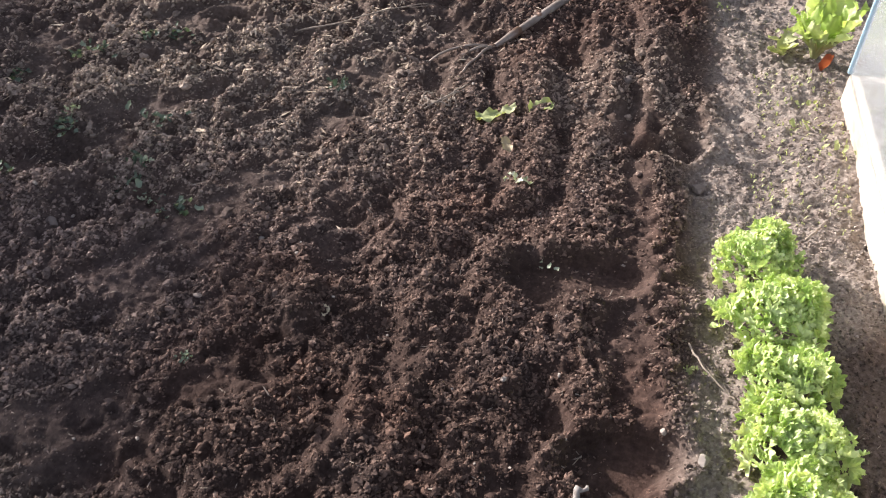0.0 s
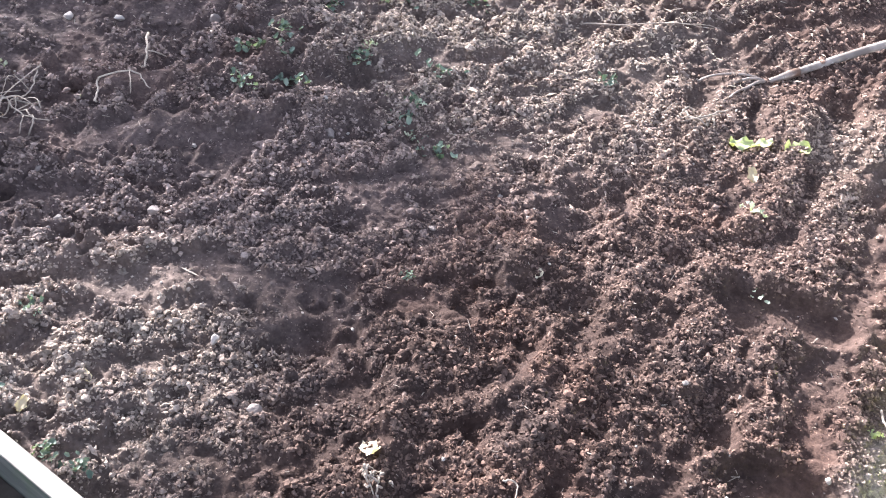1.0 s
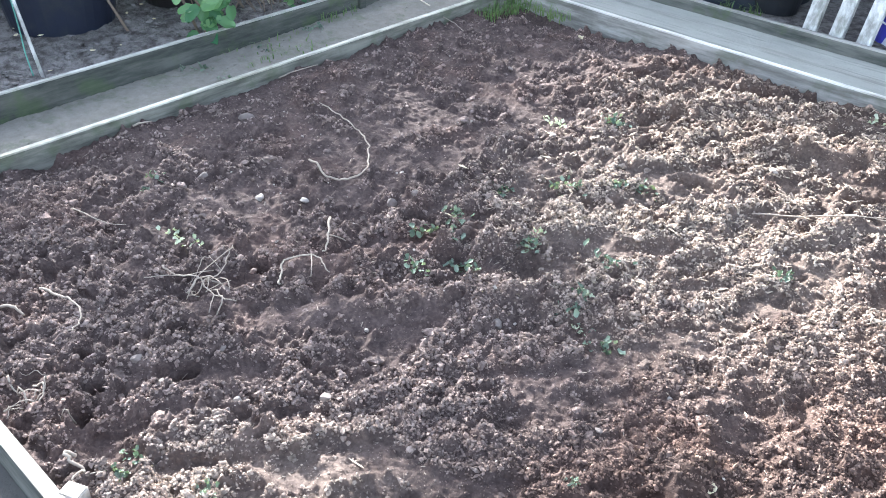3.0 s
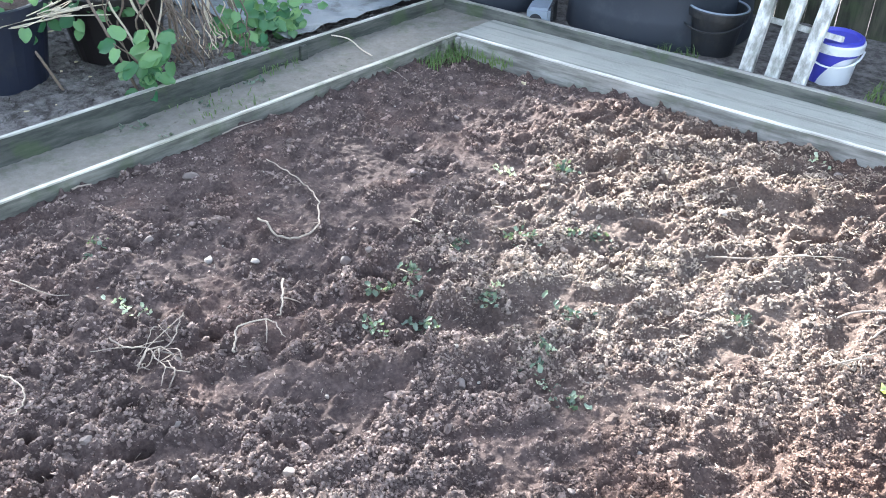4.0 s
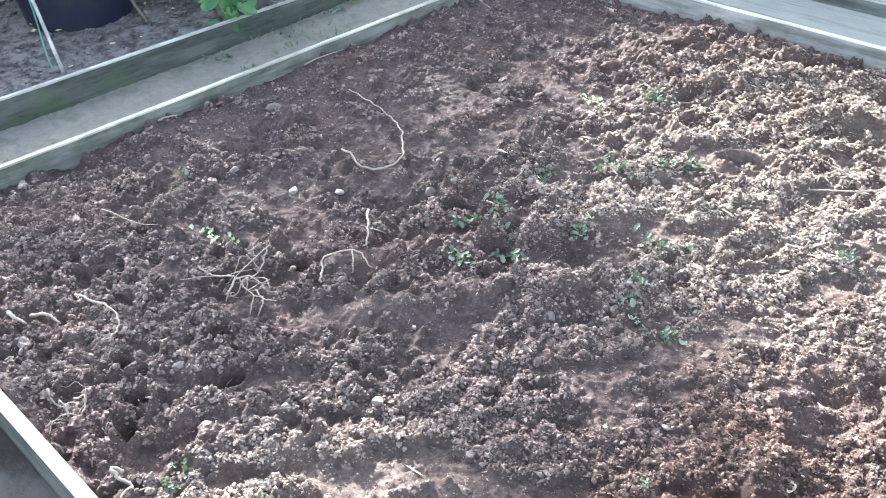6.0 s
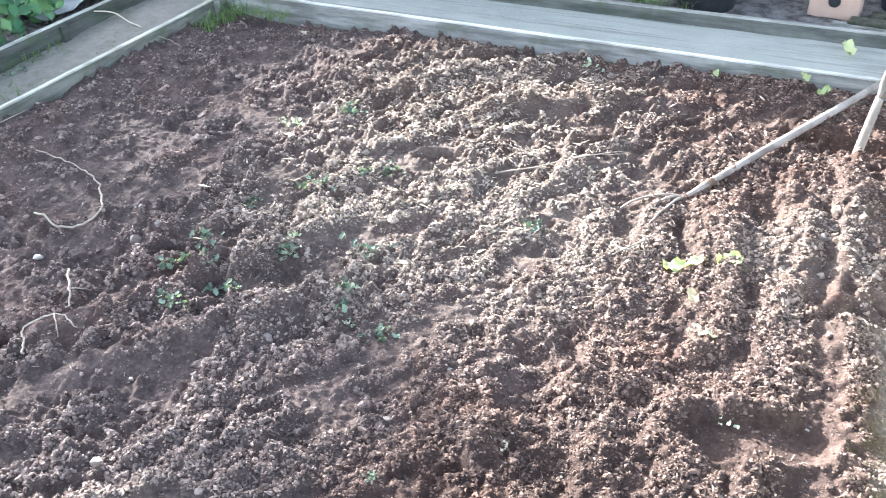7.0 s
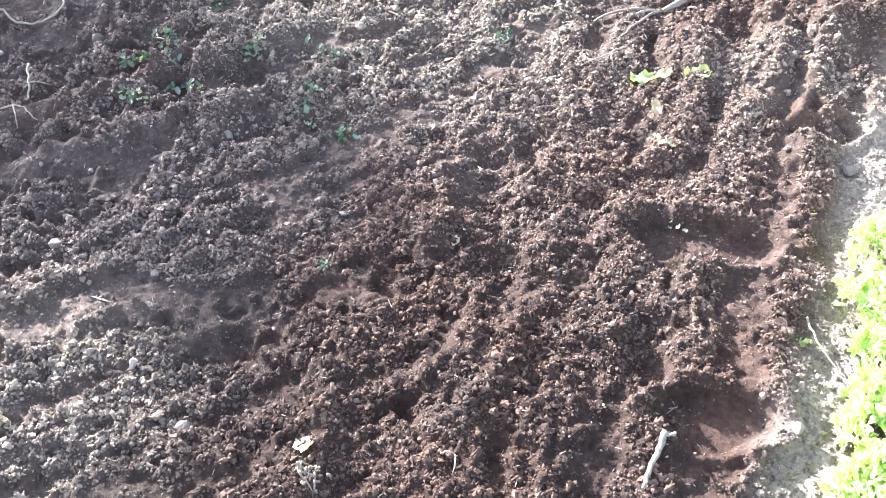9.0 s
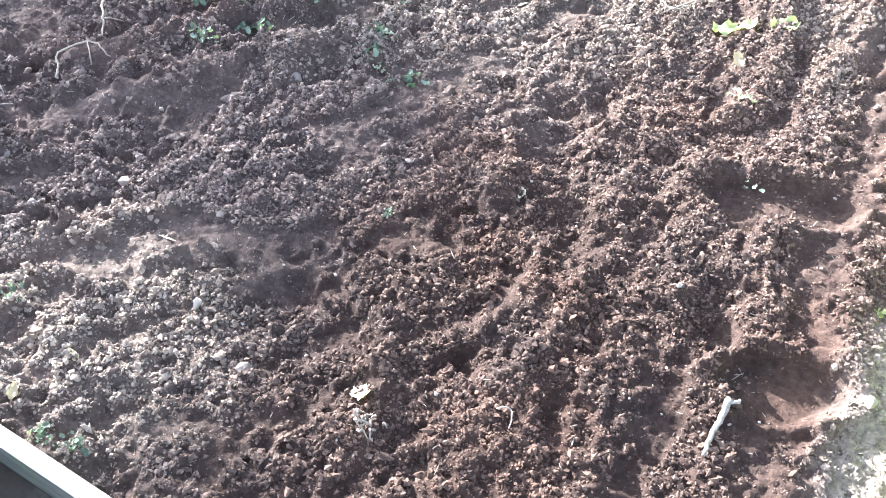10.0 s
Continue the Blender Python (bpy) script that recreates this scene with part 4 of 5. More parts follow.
pot(-0.545, 0.235, 0.06, 0.15, 0.19, 0.30, BROWNP, "brown plastic plant pot beside crumpled sheeting")


def loose_plank(x, y, z, length, rz, label, material, w=0.07, h=0.022):
    t = thing("plank", x, y, z, label, "plank", rz)
    bm = bmesh.new()
    add_box(bm, -length / 2, -w / 2, 0, length / 2, w / 2, h, bevel=0.003, cuts=8, wobble=0.004)
    part("board", bm, material, t)


loose_plank(2.78, 0.45, 0.062, 0.56, -5, "dark wet plank lying behind the edging board", FENCE)
loose_plank(2.82, 0.53, 0.07, 0.5, -2, "dark plank lying on earth behind the path", FENCE, 0.05)
loose_plank(2.62, 0.43, 0.06, 0.35, -8, "thin grey plank beside dark planks", BOARD_X, 0.03, 0.015)


# ---- tools ----
def cultivator():
    """A three-pronged hand cultivator on a long handle that lies on the soil and the far board."""
    o = Vector((2.266, -0.842, max(0.03, ground_z(2.266, -0.842) + 0.012)))
    t = thing("cultivator", o.x, o.y, o.z, "long-handled garden cultivator with bent tines lying on soil", "garden tool")
    b = Vector((2.735, 0.15, 0.067)) - o
    pts = [b * (k / 8) + Vector((0, 0, 0.002 * math.sin(k))) for k in range(9)]
    part("handle", tube(pts, [0.0095, 0.0105, 0.0115, 0.012, 0.012, 0.0115, 0.011, 0.011, 0.0105], 12), HANDLE, t, "worn bleached wooden handle", True)
    d = b.normalized()
    socket = part("socket", tube([d * -0.06, d * -0.02, d * 0.03, d * 0.06], [0.006, 0.008, 0.0115, 0.0125], 12), STEEL, t, "rusty steel socket", True)
    root = d * -0.055

    def on_soil(x, y, lift):
        return Vector((x, y, max(lift, ground_z(x, y) + 0.005))) - o

    for tip, bend in (((2.094, -0.989), (2.150, -0.940)), ((2.155, -1.015), (2.192, -0.955)), ((2.196, -1.041), (2.215, -0.975))):
        mid, end = on_soil(*bend, 0.036), on_soil(*tip, 0.0)
        pts = smooth_line([root, root.lerp(mid, 0.5) + Vector((0, 0, 0.008)), mid, mid.lerp(end, 0.6) + Vector((0, 0, 0.006)), end], 5)
        n = len(pts)
        part("tine", tube(pts, [0.0046 - 0.002 * k / n for k in range(n)], 7), STEEL, socket, "bent rusty steel tine", True)


cultivator()


def digging_fork():
    """A fork driven into the soil, with a split shaft and a cross grip."""
    ox, oy = 2.628, -0.458
    t = thing("digging_fork", ox, oy, -0.02, "garden fork with a wooden split handle stuck in soil", "garden fork")

    def local(x, y, z):
        return Vector((x - ox, y - oy, z + 0.02))

    foot, split = local(2.625, -0.462, -0.05), local(2.657, -0.43, 0.19)
    left, right = local(2.678, -0.40, 0.331), local(2.768, -0.44, 0.307)
    part("shaft", tube([foot, foot.lerp(split, 0.4), foot.lerp(split, 0.8), split], [0.0135, 0.0135, 0.0125, 0.0115], 12), HANDLE, t, "worn bleached wooden shaft", True)
    part("grip_arm", tube(smooth_line([split, split.lerp(left, 0.35) + Vector((-0.007, 0, 0)), split.lerp(left, 0.75) + Vector((-0.003, 0, 0)), left], 4), 0.008, 10), HANDLE, t, smooth=True)
    # this arm is darker than the other one
    part("grip_arm", tube(smooth_line([split, split.lerp(right, 0.35) + Vector((0.012, 0, -0.012)), split.lerp(right, 0.75) + Vector((0.006, 0, -0.006)), right], 4), 0.0075, 10), BARKY, t, "thin dark arm", True)
    part("cross_grip", tube([left.lerp(right, -0.1), left.lerp(right, 0.5), left.lerp(right, 1.1)], [0.009, 0.0105, 0.009], 12), HANDLE, t, smooth=True)
    head = part("head", tube([foot + Vector((-0.085, 0, -0.01)), foot + Vector((0.085, 0, -0.01))], 0.007, 8), STEEL, t)
    for i in range(4):
        p = foot + Vector((-0.075 + 0.05 * i, 0, -0.02))
        part("tine", tube([p, p + Vector((0, -0.01, -0.08))], [0.005, 0.003], 6), STEEL, head)


digging_fork()


# ---- plants ----
def frilled_leaf(length, width, material, seed):
    """A fan-shaped leaf whose outer rim is gathered into deep, tight frills."""
    r = random.Random(seed)
    bm = bmesh.new()
    rings = []
    for i in range(5):
        t = i / 4
        row = []
        for j in range(17):
            a = radians(-95 + 190 * j / 16)
            frill = t ** 2 * (0.30 * math.sin(j * 2.2 + seed) + r.uniform(-0.28, 0.28))
            d = length * (0.12 + 0.88 * t) * (1 + 0.22 * t * math.sin(j * 1.57 + seed) + 0.12 * t * r.uniform(-1, 1))
            row.append(bm.verts.new((math.sin(a) * d * width / length * 0.62, 0.25 * length + math.cos(a) * d * 0.72, length * (0.28 * t * t + 0.55 * frill))))
        rings.append(row)
    for p, q in zip(rings, rings[1:]):
        for k in range(16):
            bm.faces.new((p[k], p[k + 1], q[k + 1], q[k]))
    me = bpy.data.meshes.new("leaf")
    bm.to_mesh(me)
    bm.free()
    me.materials.append(material)
    return me


LETTUCE_LEAVES = [frilled_leaf(0.026, 0.036, LETTUCE, s) for s in range(6)]


def lettuce(x, y, size, seed, label):
    t = thing("lettuce", x, y, ground_z(x, y) - 0.004, label, "lettuce", group="row of lettuces")
    r = random.Random(seed)
    count = 290
    for i in range(count):
        f = i / count
        a = i * 2.39996 + r.uniform(-0.5, 0.5)
        lean = 82 - 74 * f + r.uniform(-26, 26)
        s = size * r.uniform(0.6, 1.1) * (1.0 - 0.15 * f)
        dist = 0.072 * size * (1 - f ** 1.6) ** 0.5 * r.uniform(0.7, 1.15) * (1 + 0.16 * math.sin(3 * a + seed) + 0.1 * math.sin(5 * a + 2 * seed))
        m = pose(0, 0, 0, 0, 0, math.degrees(a)) @ pose(0, dist, (0.012 + (0.082 + 0.014 * math.sin(2 * a + seed)) * f ** 0.55) * size + r.uniform(-0.008, 0.008), 90 - lean, 0, 0) @ pose(0, 0, 0, 0, r.uniform(-50, 50), r.uniform(-40, 40)) @ Matrix.Diagonal((s, s, s, 1))
        put_mesh("leaf", r.choice(LETTUCE_LEAVES), m, t)
    return t


for k, (lx, ly, ls) in enumerate(((2.922, -1.55, 0.96), (2.948, -1.72, 1.08), (2.965, -1.865, 0.95), (2.975, -2.0, 1.03), (2.985, -2.15, 1.08))):
    lettuce(lx, ly, ls, 40 + k, "bright green frilly loose-leaf lettuce in a tight row on dry soil")


def chard():
    t = thing("chard_plant", 3.075, -0.64, ground_z(3.075, -0.64), "bright green leafy chard plant beside the cold frame", "plant")
    r = random.Random(5)
    shapes = [leaf_mesh("leaf", 0.125, 0.062, 0.12, 0.014, CHARD, 60 + s, 12, 8, 0.85, 0.2) for s in range(3)]
    for i in range(15):
        a = i * 137.5
        lean = 14 + 4.2 * i
        s = r.uniform(0.6, 0.9)
        stalk = [(0, 0, 0), (0, 0.02, 0.04), (0, 0.035 + lean * 0.0004, 0.075)]
        st = part("stalk", tube(stalk, [0.007, 0.006, 0.0045], 6), YELLOWLEAF, t, "pale stalk")
        st.matrix_local = pose(0, 0, 0, 0, 0, a)
        put_mesh("leaf", shapes[i % 3], pose(0, 0, 0, 0, 0, a) @ pose(0, 0.033, 0.07, 90 - lean, 0, 0) @ Matrix.Diagonal((s, s, s, 1)), t)
    red = leaf_mesh("leaf", 0.075, 0.03, -0.1, 0.004, REDLEAF, 3, 6, 4)
    put_mesh("leaf", red, pose(0.018, -0.06, 0.0, 68, 0, 190), t, "red-brown withered leaf")
    small = leaf_mesh("leaf", 0.05, 0.03, 0.1, 0.003, YELLOWLEAF, 4, 5, 4)
    for i in range(9):
        put_mesh("leaf", small, pose(-0.07 - 0.02 * r.random(), 0.02 + r.uniform(-0.04, 0.05), 0.008, r.uniform(5, 40), 0, r.uniform(0, 360)), t)


chard()


def weed(x, y, size, seed, material, label, count=9):
    t = thing("weed", x, y, ground_z(x, y) + 0.002, label, "weed", group="weeds in the bed")
    r = random.Random(seed)
    me = leaf_mesh("leaf", 0.016 * size, 0.011 * size, 0.15, 0.0018, material, seed, 4, 4, 1.0, 0.3)
    for i in range(count):
        m = pose(r.gauss(0, 0.019) * size, r.gauss(0, 0.013) * size, r.uniform(-0.002, 0.010) * size, r.uniform(0, 60), r.uniform(-20, 20), r.uniform(0, 360))
        put_mesh("leaf", me, m @ Matrix.Diagonal((1, 1, 1, 1)) @ Matrix.Scale(r.uniform(0.6, 1.2), 4), t)
    return t


GREEN_SPOTS = [(1.121, -1.347, 1.3), (1.225, -1.22, 1.1), (1.27, -1.20, 1.0), (1.36, -1.12, 0.8), (1.41, -1.044, 1.1), (1.167, -1.574, 1.0), (1.145, -1.684, 1.2), (1.20, -1.64, 1.1), (1.306, -1.71, 1.2), (1.255, -1.82, 0.9),
               (1.568, -1.445, 1.1), (1.604, -1.627, 1.1), (1.637, -1.68, 1.1), (1.758, -1.708, 1.1), (1.373, -1.546, 1.0), (0.369, -2.02, 0.9), (0.409, -2.086, 0.6), (1.103, -0.768, 1.2), (1.13, -0.74, 0.8), (1.383, -1.533, 0.9),
               (1.92, -1.181, 0.9), (1.952, -2.083, 0.45), (1.76, -2.762, 0.8), (1.81, -2.745, 0.7), (1.58, -2.757, 1.1), (1.333, -2.675, 0.8), (1.307, -2.631, 0.7), (1.495, -2.592, 0.6)]
for k, (wx, wy, ws) in enumerate(GREEN_SPOTS):
    weed(wx, wy, ws * 1.1, 100 + k, WEED, "small dark green weed seedling half buried in soil", 17)
for k, (wx, wy, ws) in enumerate([(1.678, -1.705, 1.0), (0.933, -0.866, 1.6), (0.96, -0.85, 1.0), (0.686, -2.161, 1.2), (0.738, -2.178, 1.2), (0.774, -2.145, 1.0), (1.369, -1.471, 1.0), (1.62, -1.60, 1.0), (1.70, -0.09, 1.4), (1.73, -0.06, 1.0), (2.42, -1.44, 1.0), (2.40, -1.42, 0.8)]):
    weed(wx, wy, ws * 0.8, 200 + k, GREYLEAF, "wilted grey-green weed pulled up on soil", 9)
weed(2.521, -1.651, 0.8, 300, GREYLEAF, "grey-green seedling in a footprint", 6)
for k, (wx, wy, ws) in enumerate([(3.04, -1.0, 1.1), (3.1, -1.1, 1.0), (3.0, -0.55, 1.0), (2.83, -0.42, 0.8), (3.06, -0.88, 1.0), (2.86, -1.46, 0.7), (2.81, -1.86, 0.7)]):
    weed(wx, wy, ws, 320 + k, YELLOWLEAF, "yellow-green weed on dry trodden soil", 10)


def fallen_leaf(x, y, size, rz, material, seed, label, z=None, curl=0.2):
    me = leaf_mesh("fallen_leaf", 0.055 * size, 0.034 * size, curl, 0.007 * size, material, seed, 7, 6, 1.0, 0.3)
    ob = put_mesh("fallen_leaf", me, pose(x, y, (ground_z(x, y) if z is None else z) + 0.006, 6, 8, rz))
    tagged(ob, label, "leaf")


fallen_leaf(2.27, -1.215, 1.1, -72, YELLOWLEAF, 1, "yellow-green wilted leaf lying on dug soil", None, 0.05)
fallen_leaf(2.325, -1.19, 0.75, -50, YELLOWLEAF, 12, "torn yellow-green leaf lying on dug soil")
fallen_leaf(2.39, -1.175, 1.15, -55, YELLOWLEAF, 2, "pale yellow-green leaf lying on dug soil", None, 0.05)
fallen_leaf(2.375, -1.33, 0.75, 40, DEADLEAF, 3, "pale wilted leaf on dug soil")
fallen_leaf(2.545, 0.20, 1.3, 30, YELLOWLEAF, 4, "yellow leaf lying on the far path", TOP)
fallen_leaf(2.435, -0.01, 0.9, 30, YELLOWLEAF, 5, "small yellow leaf against the far board", 0.02)
fallen_leaf(2.475, -0.03, 0.9, -40, YELLOWLEAF, 6, "yellow leaf on soil below the far board")
fallen_leaf(2.14, -0.03, 0.6, 20, YELLOWLEAF, 7, "small green leaf below the far board")
fallen_leaf(2.13, -2.447, 0.8, -85, DEADLEAF, 8, "curled pale brown dead leaf on soil", None, 0.5)
fallen_leaf(2.145, -1.915, 0.45, 20, DEADLEAF, 9, "small pale dead leaf on soil")
fallen_leaf(0.474, -0.085, 0.7, 70, DEADLEAF, 10, "pale dead leaf in the corner of the bed")
fallen_leaf(1.664, -2.738, 0.5, 30, DEADLEAF, 11, "pale dead leaf near the bed's board")
fallen_leaf(1.70, -2.63, 0.5, 80, DEADLEAF, 15, "narrow pale dead leaf on dry soil")


# ---- roots, sticks and stones on the bed ----
def root_thing(name, pts, radius, label, lift=0.008, side=None, material=ROOT):
    r = random.Random(round(pts[0][0] * 1000))
    x0, y0 = pts[0]
    z0 = ground_z(x0, y0)
    line3 = [(x - x0, y - y0, max(ground_z(x, y), ground_z(x + 0.012, y), ground_z(x, y + 0.012)) - z0 + lift + 0.003) for x, y in pts]
    line3 = smooth_line(line3, 5, 0.0012 if name == "dry_stick" else 0.003, r)
    radius *= 0.82
    n = len(line3)
    t = thing(name, x0, y0, z0, label, name.replace("_", " "))
    part("strand", tube(line3, [radius * (1.1 - 0.6 * k / n) for k in range(n)], 6), material, t, smooth=True)
    for a, b in side or []:
        s = line3[min(n - 1, int(a * n))]
        e = Vector((b[0] - x0, b[1] - y0, ground_z(*b) - z0 + lift))
        part("rootlet", tube(smooth_line([s, Vector(s).lerp(e, 0.5) + Vector((0.006, -0.004, 0.008)), e], 3, 0.001, r), radius * 0.55, 5), material, t, smooth=True)


root_thing("dry_root", [(0.616, -1.649), (0.68, -1.668), (0.728, -1.687), (0.775, -1.655), (0.796, -1.588), (0.724, -1.509), (0.658, -1.452), (0.56, -1.416), (0.478, -1.414), (0.36, -1.40)], 0.004, "pale dry root curled in a hook on soil", 0.012)
root_thing("dry_root", [(0.93, -1.832), (1.0, -1.89), (1.052, -1.942), (1.065, -1.962)], 0.0038, "short pale dry root standing out of soil", 0.014, [(0.4, (1.03, -1.86))])
root_thing("dry_root", [(1.08, -2.113), (1.045, -2.08), (1.02, -2.05), (1.053, -1.989), (1.09, -1.985), (1.123, -1.994)], 0.0032, "pale dry root bent across soil", 0.01, [(0.6, (1.10, -2.03))])
root_thing("dry_root", [(0.705, -2.528), (0.76, -2.51), (0.807, -2.5), (0.867, -2.508), (0.90, -2.535), (0.914, -2.561)], 0.0034, "pale dry root arched over soil", 0.012)
root_thing("dry_root", [(0.403, -2.299), (0.49, -2.26), (0.574, -2.235)], 0.002, "thin straight straw on soil")
root_thing("dry_root", [(0.824, -2.276), (0.86, -2.262), (0.916, -2.235), (0.98, -2.24), (1.044, -2.215)], 0.0028, "tangle of pale dry roots on soil", 0.014, [(0.3, (0.83, -2.33)), (0.5, (0.878, -2.104)), (0.5, (0.95, -2.29)), (0.7, (0.94, -2.16)), (0.8, (1.03, -2.28)), (0.4, (0.9, -2.18))])
root_thing("dry_root", [(0.941, -2.282), (0.93, -2.24), (0.93, -2.19), (0.90, -2.14), (0.878, -2.104)], 0.0026, "pale branching root on soil", 0.02, [(0.4, (0.98, -2.2)), (0.6, (0.87, -2.17))])
root_thing("dry_stick", [(0.66, -2.622), (0.70, -2.60), (0.735, -2.59)], 0.0055, "short thick pale root on soil", 0.004)
root_thing("dry_stick", [(0.64, -2.66), (0.665, -2.657), (0.69, -2.645)], 0.006, "short thick pale root stub on soil")


def root_tangle(x, y, reach, count, seed, label):
    """A heap of fine crooked roots."""
    r = random.Random(seed)
    z0 = ground_z(x, y)
    t = thing("root_tangle", x, y, z0, label, "roots")
    for i in range(count):
        a, b = r.uniform(0, 6.3), r.gauss(0, 0.5)
        c = Vector((r.gauss(0, reach * 0.45), r.gauss(0, reach * 0.35), 0))
        long = reach * r.uniform(0.35, 0.95)
        pts = []
        for k in range(5):
            p = c + Vector((math.cos(a), math.sin(a), 0)) * (k - 2) * long * 0.25
            a += r.uniform(-0.55, 0.55)
            p.z = ground_z(x + p.x, y + p.y) - z0 + 0.011 + r.uniform(0, 0.02) * (1 - 0.5 * abs(k - 2))
            pts.append(p)
        w = r.uniform(0.0011, 0.0023)
        part("strand", tube(smooth_line(pts, 3, 0.0015, r), [w * (1.15 - 0.05 * k) for k in range(13)], 5), ROOT, t, smooth=True)


root_tangle(1.03, -2.71, 0.085, 10, 5, "heap of pale dried roots against the near board")
root_tangle(0.93, -2.21, 0.10, 6, 6, "loose tangle of thin pale roots on soil")
root_tangle(2.17, -1.18, 0.06, 12, 7, "wisp of dried roots beside the yellow leaves")
root_tangle(2.195, -2.495, 0.028, 14, 8, "small ragged tuft of grey roots on soil")
root_thing("dry_root", [(1.245, -2.715), (1.235, -2.732), (1.265, -2.728), (1.285, -2.722), (1.298, -2.738), (1.315, -2.755)], 0.0045, "pale hooked root beside the near board", 0.006)
root_thing("dry_stick", [(2.648, -2.17), (2.648, -2.20), (2.645, -2.235), (2.648, -2.275)], 0.0065, "bleached broken stick lying by a footprint", 0.006, [(0.1, (2.662, -2.158))], STICKM)
root_thing("dry_root", [(2.13, -1.18), (2.165, -1.204), (2.20, -1.16), (2.225, -1.12)], 0.004, "bundle of pale dried roots on soil", 0.012, [(0.2, (2.2, -1.20)), (0.5, (2.145, -1.22)), (0.5, (2.21, -1.14))])
root_thing("dry_root", [(1.70, -0.93), (1.82, -0.88), (1.93, -0.80), (2.02, -0.72)], 0.0028, "long pale root half buried in soil", 0.002, [(0.8, (2.03, -0.70))])
root_thing("dry_stick", [(3.02, -1.44), (3.045, -1.40), (3.065, -1.36)], 0.004, "short pale stick beside a lettuce", 0.02)
root_thing("dry_root", [(2.80, -1.80), (2.83, -1.85), (2.87, -1.89), (2.885, -1.90)], 0.0025, "thin pale root beside the lettuces", 0.01)
root_thing("dry_stick", [(0.02, -1.905), (0.03, -1.88), (0.045, -1.85)], 0.004, "pale dry twig lying at the foot of the board")
root_thing("dry_stick", [(0.02, -1.32), (0.035, -1.25), (0.05, -1.16)], 0.003, "dry twig lying on soil")
root_thing("dry_straw", [(0.003, -0.444), (0.05, -0.46), (0.102, -0.48), (0.21, -0.539)], 0.0022, "long dry straw lying over the edge of the bed", 0.03)
root_thing("dry_root", [(2.35, -2.37), (2.37, -2.36), (2.385, -2.39)], 0.002, "hair-thin root on dug soil")


def stone(x, y, r, seed, material, label, sink=0.6):
    rr = random.Random(seed)
    bm = bmesh.new()
    bmesh.ops.create_icosphere(bm, subdivisions=3, radius=r)
    sx, sy, sz = rr.uniform(0.85, 1.35), rr.uniform(0.75, 1.05), rr.uniform(0.6, 0.85)
    off = Vector((seed, 0, 0))
    cuts = [(Vector((rr.gauss(0, 1), rr.gauss(0, 1), rr.gauss(0, 1))).normalized(), r * rr.uniform(0.6, 0.88)) for _ in range(9)]
    for v in bm.verts:
        v.co *= 1 + 0.42 * noise.noise(v.co / r * 0.9 + off) + 0.10 * noise.noise(v.co / r * 3 + off)
        for d, reach in cuts:
            over = v.co.dot(d) - reach
            if over > 0:
                v.co -= d * over
        v.co = Vector((v.co.x * sx, v.co.y * sy, v.co.z * sz))
    ob = part("stone", bm, material, None, label)
    ob.matrix_world = pose(x, y, ground_z(x, y) + r * sink, rr.uniform(-15, 15), rr.uniform(-15, 15), rr.uniform(0, 180))
    tagged(ob, category="stone", group="stones in the bed")


for k, (sx, sy, sr, pale) in enumerate([(0.645, -1.858, 0.018, 1), (0.747, -1.777, 0.013, 1), (1.315, -2.398, 0.012, 1), (1.33, -2.435, 0.010, 0), (1.535, -1.83, 0.017, 0), (1.942, -2.495, 0.017, 0), (1.79, -2.436, 0.014, 1),
                                        (1.798, -0.13, 0.022, 0), (1.64, -0.70, 0.016, 1), (1.07, -2.49, 0.016, 0), (0.455, -2.0, 0.02, 0), (0.47, -1.93, 0.016, 0), (2.836, -2.05, 0.014, 1), (2.77, -2.01, 0.008, 1), (0.22, -1.6, 0.024, 0),
                                        (1.24, -1.52, 0.018, 0), (0.95, -1.62, 0.017, 0), (1.0, -1.58, 0.014, 0), (2.80, -1.30, 0.02, 0), (2.60, -0.98, 0.016, 0), (1.98, -0.62, 0.015, 0), (1.9, -1.93, 0.009, 0), (1.46, -2.28, 0.013, 0), (0.98, -2.2, 0.02, 0),
                                        (1.02, -0.98, 0.015, 0), (1.36, -0.52, 0.016, 1), (0.53, -0.62, 0.013, 0), (1.16, -2.33, 0.012, 0)]):
    stone(sx, sy, sr * 0.8, k + 1, STONE_W if pale else STONE, "small pale stone lying on soil" if pale else "earth-stained grey stone lying on soil")


def near_block():
    t = thing("wood_offcut", 1.335, -2.765, ground_z(1.335, -2.765), "small pale wood offcut beside the near board", "wood offcut", 25)
    bm = bmesh.new()
    add_box(bm, -0.022, -0.017, -0.01, 0.022, 0.017, 0.032, bevel=0.0025)
    part("block", bm, SAWN_X, t)


near_block()


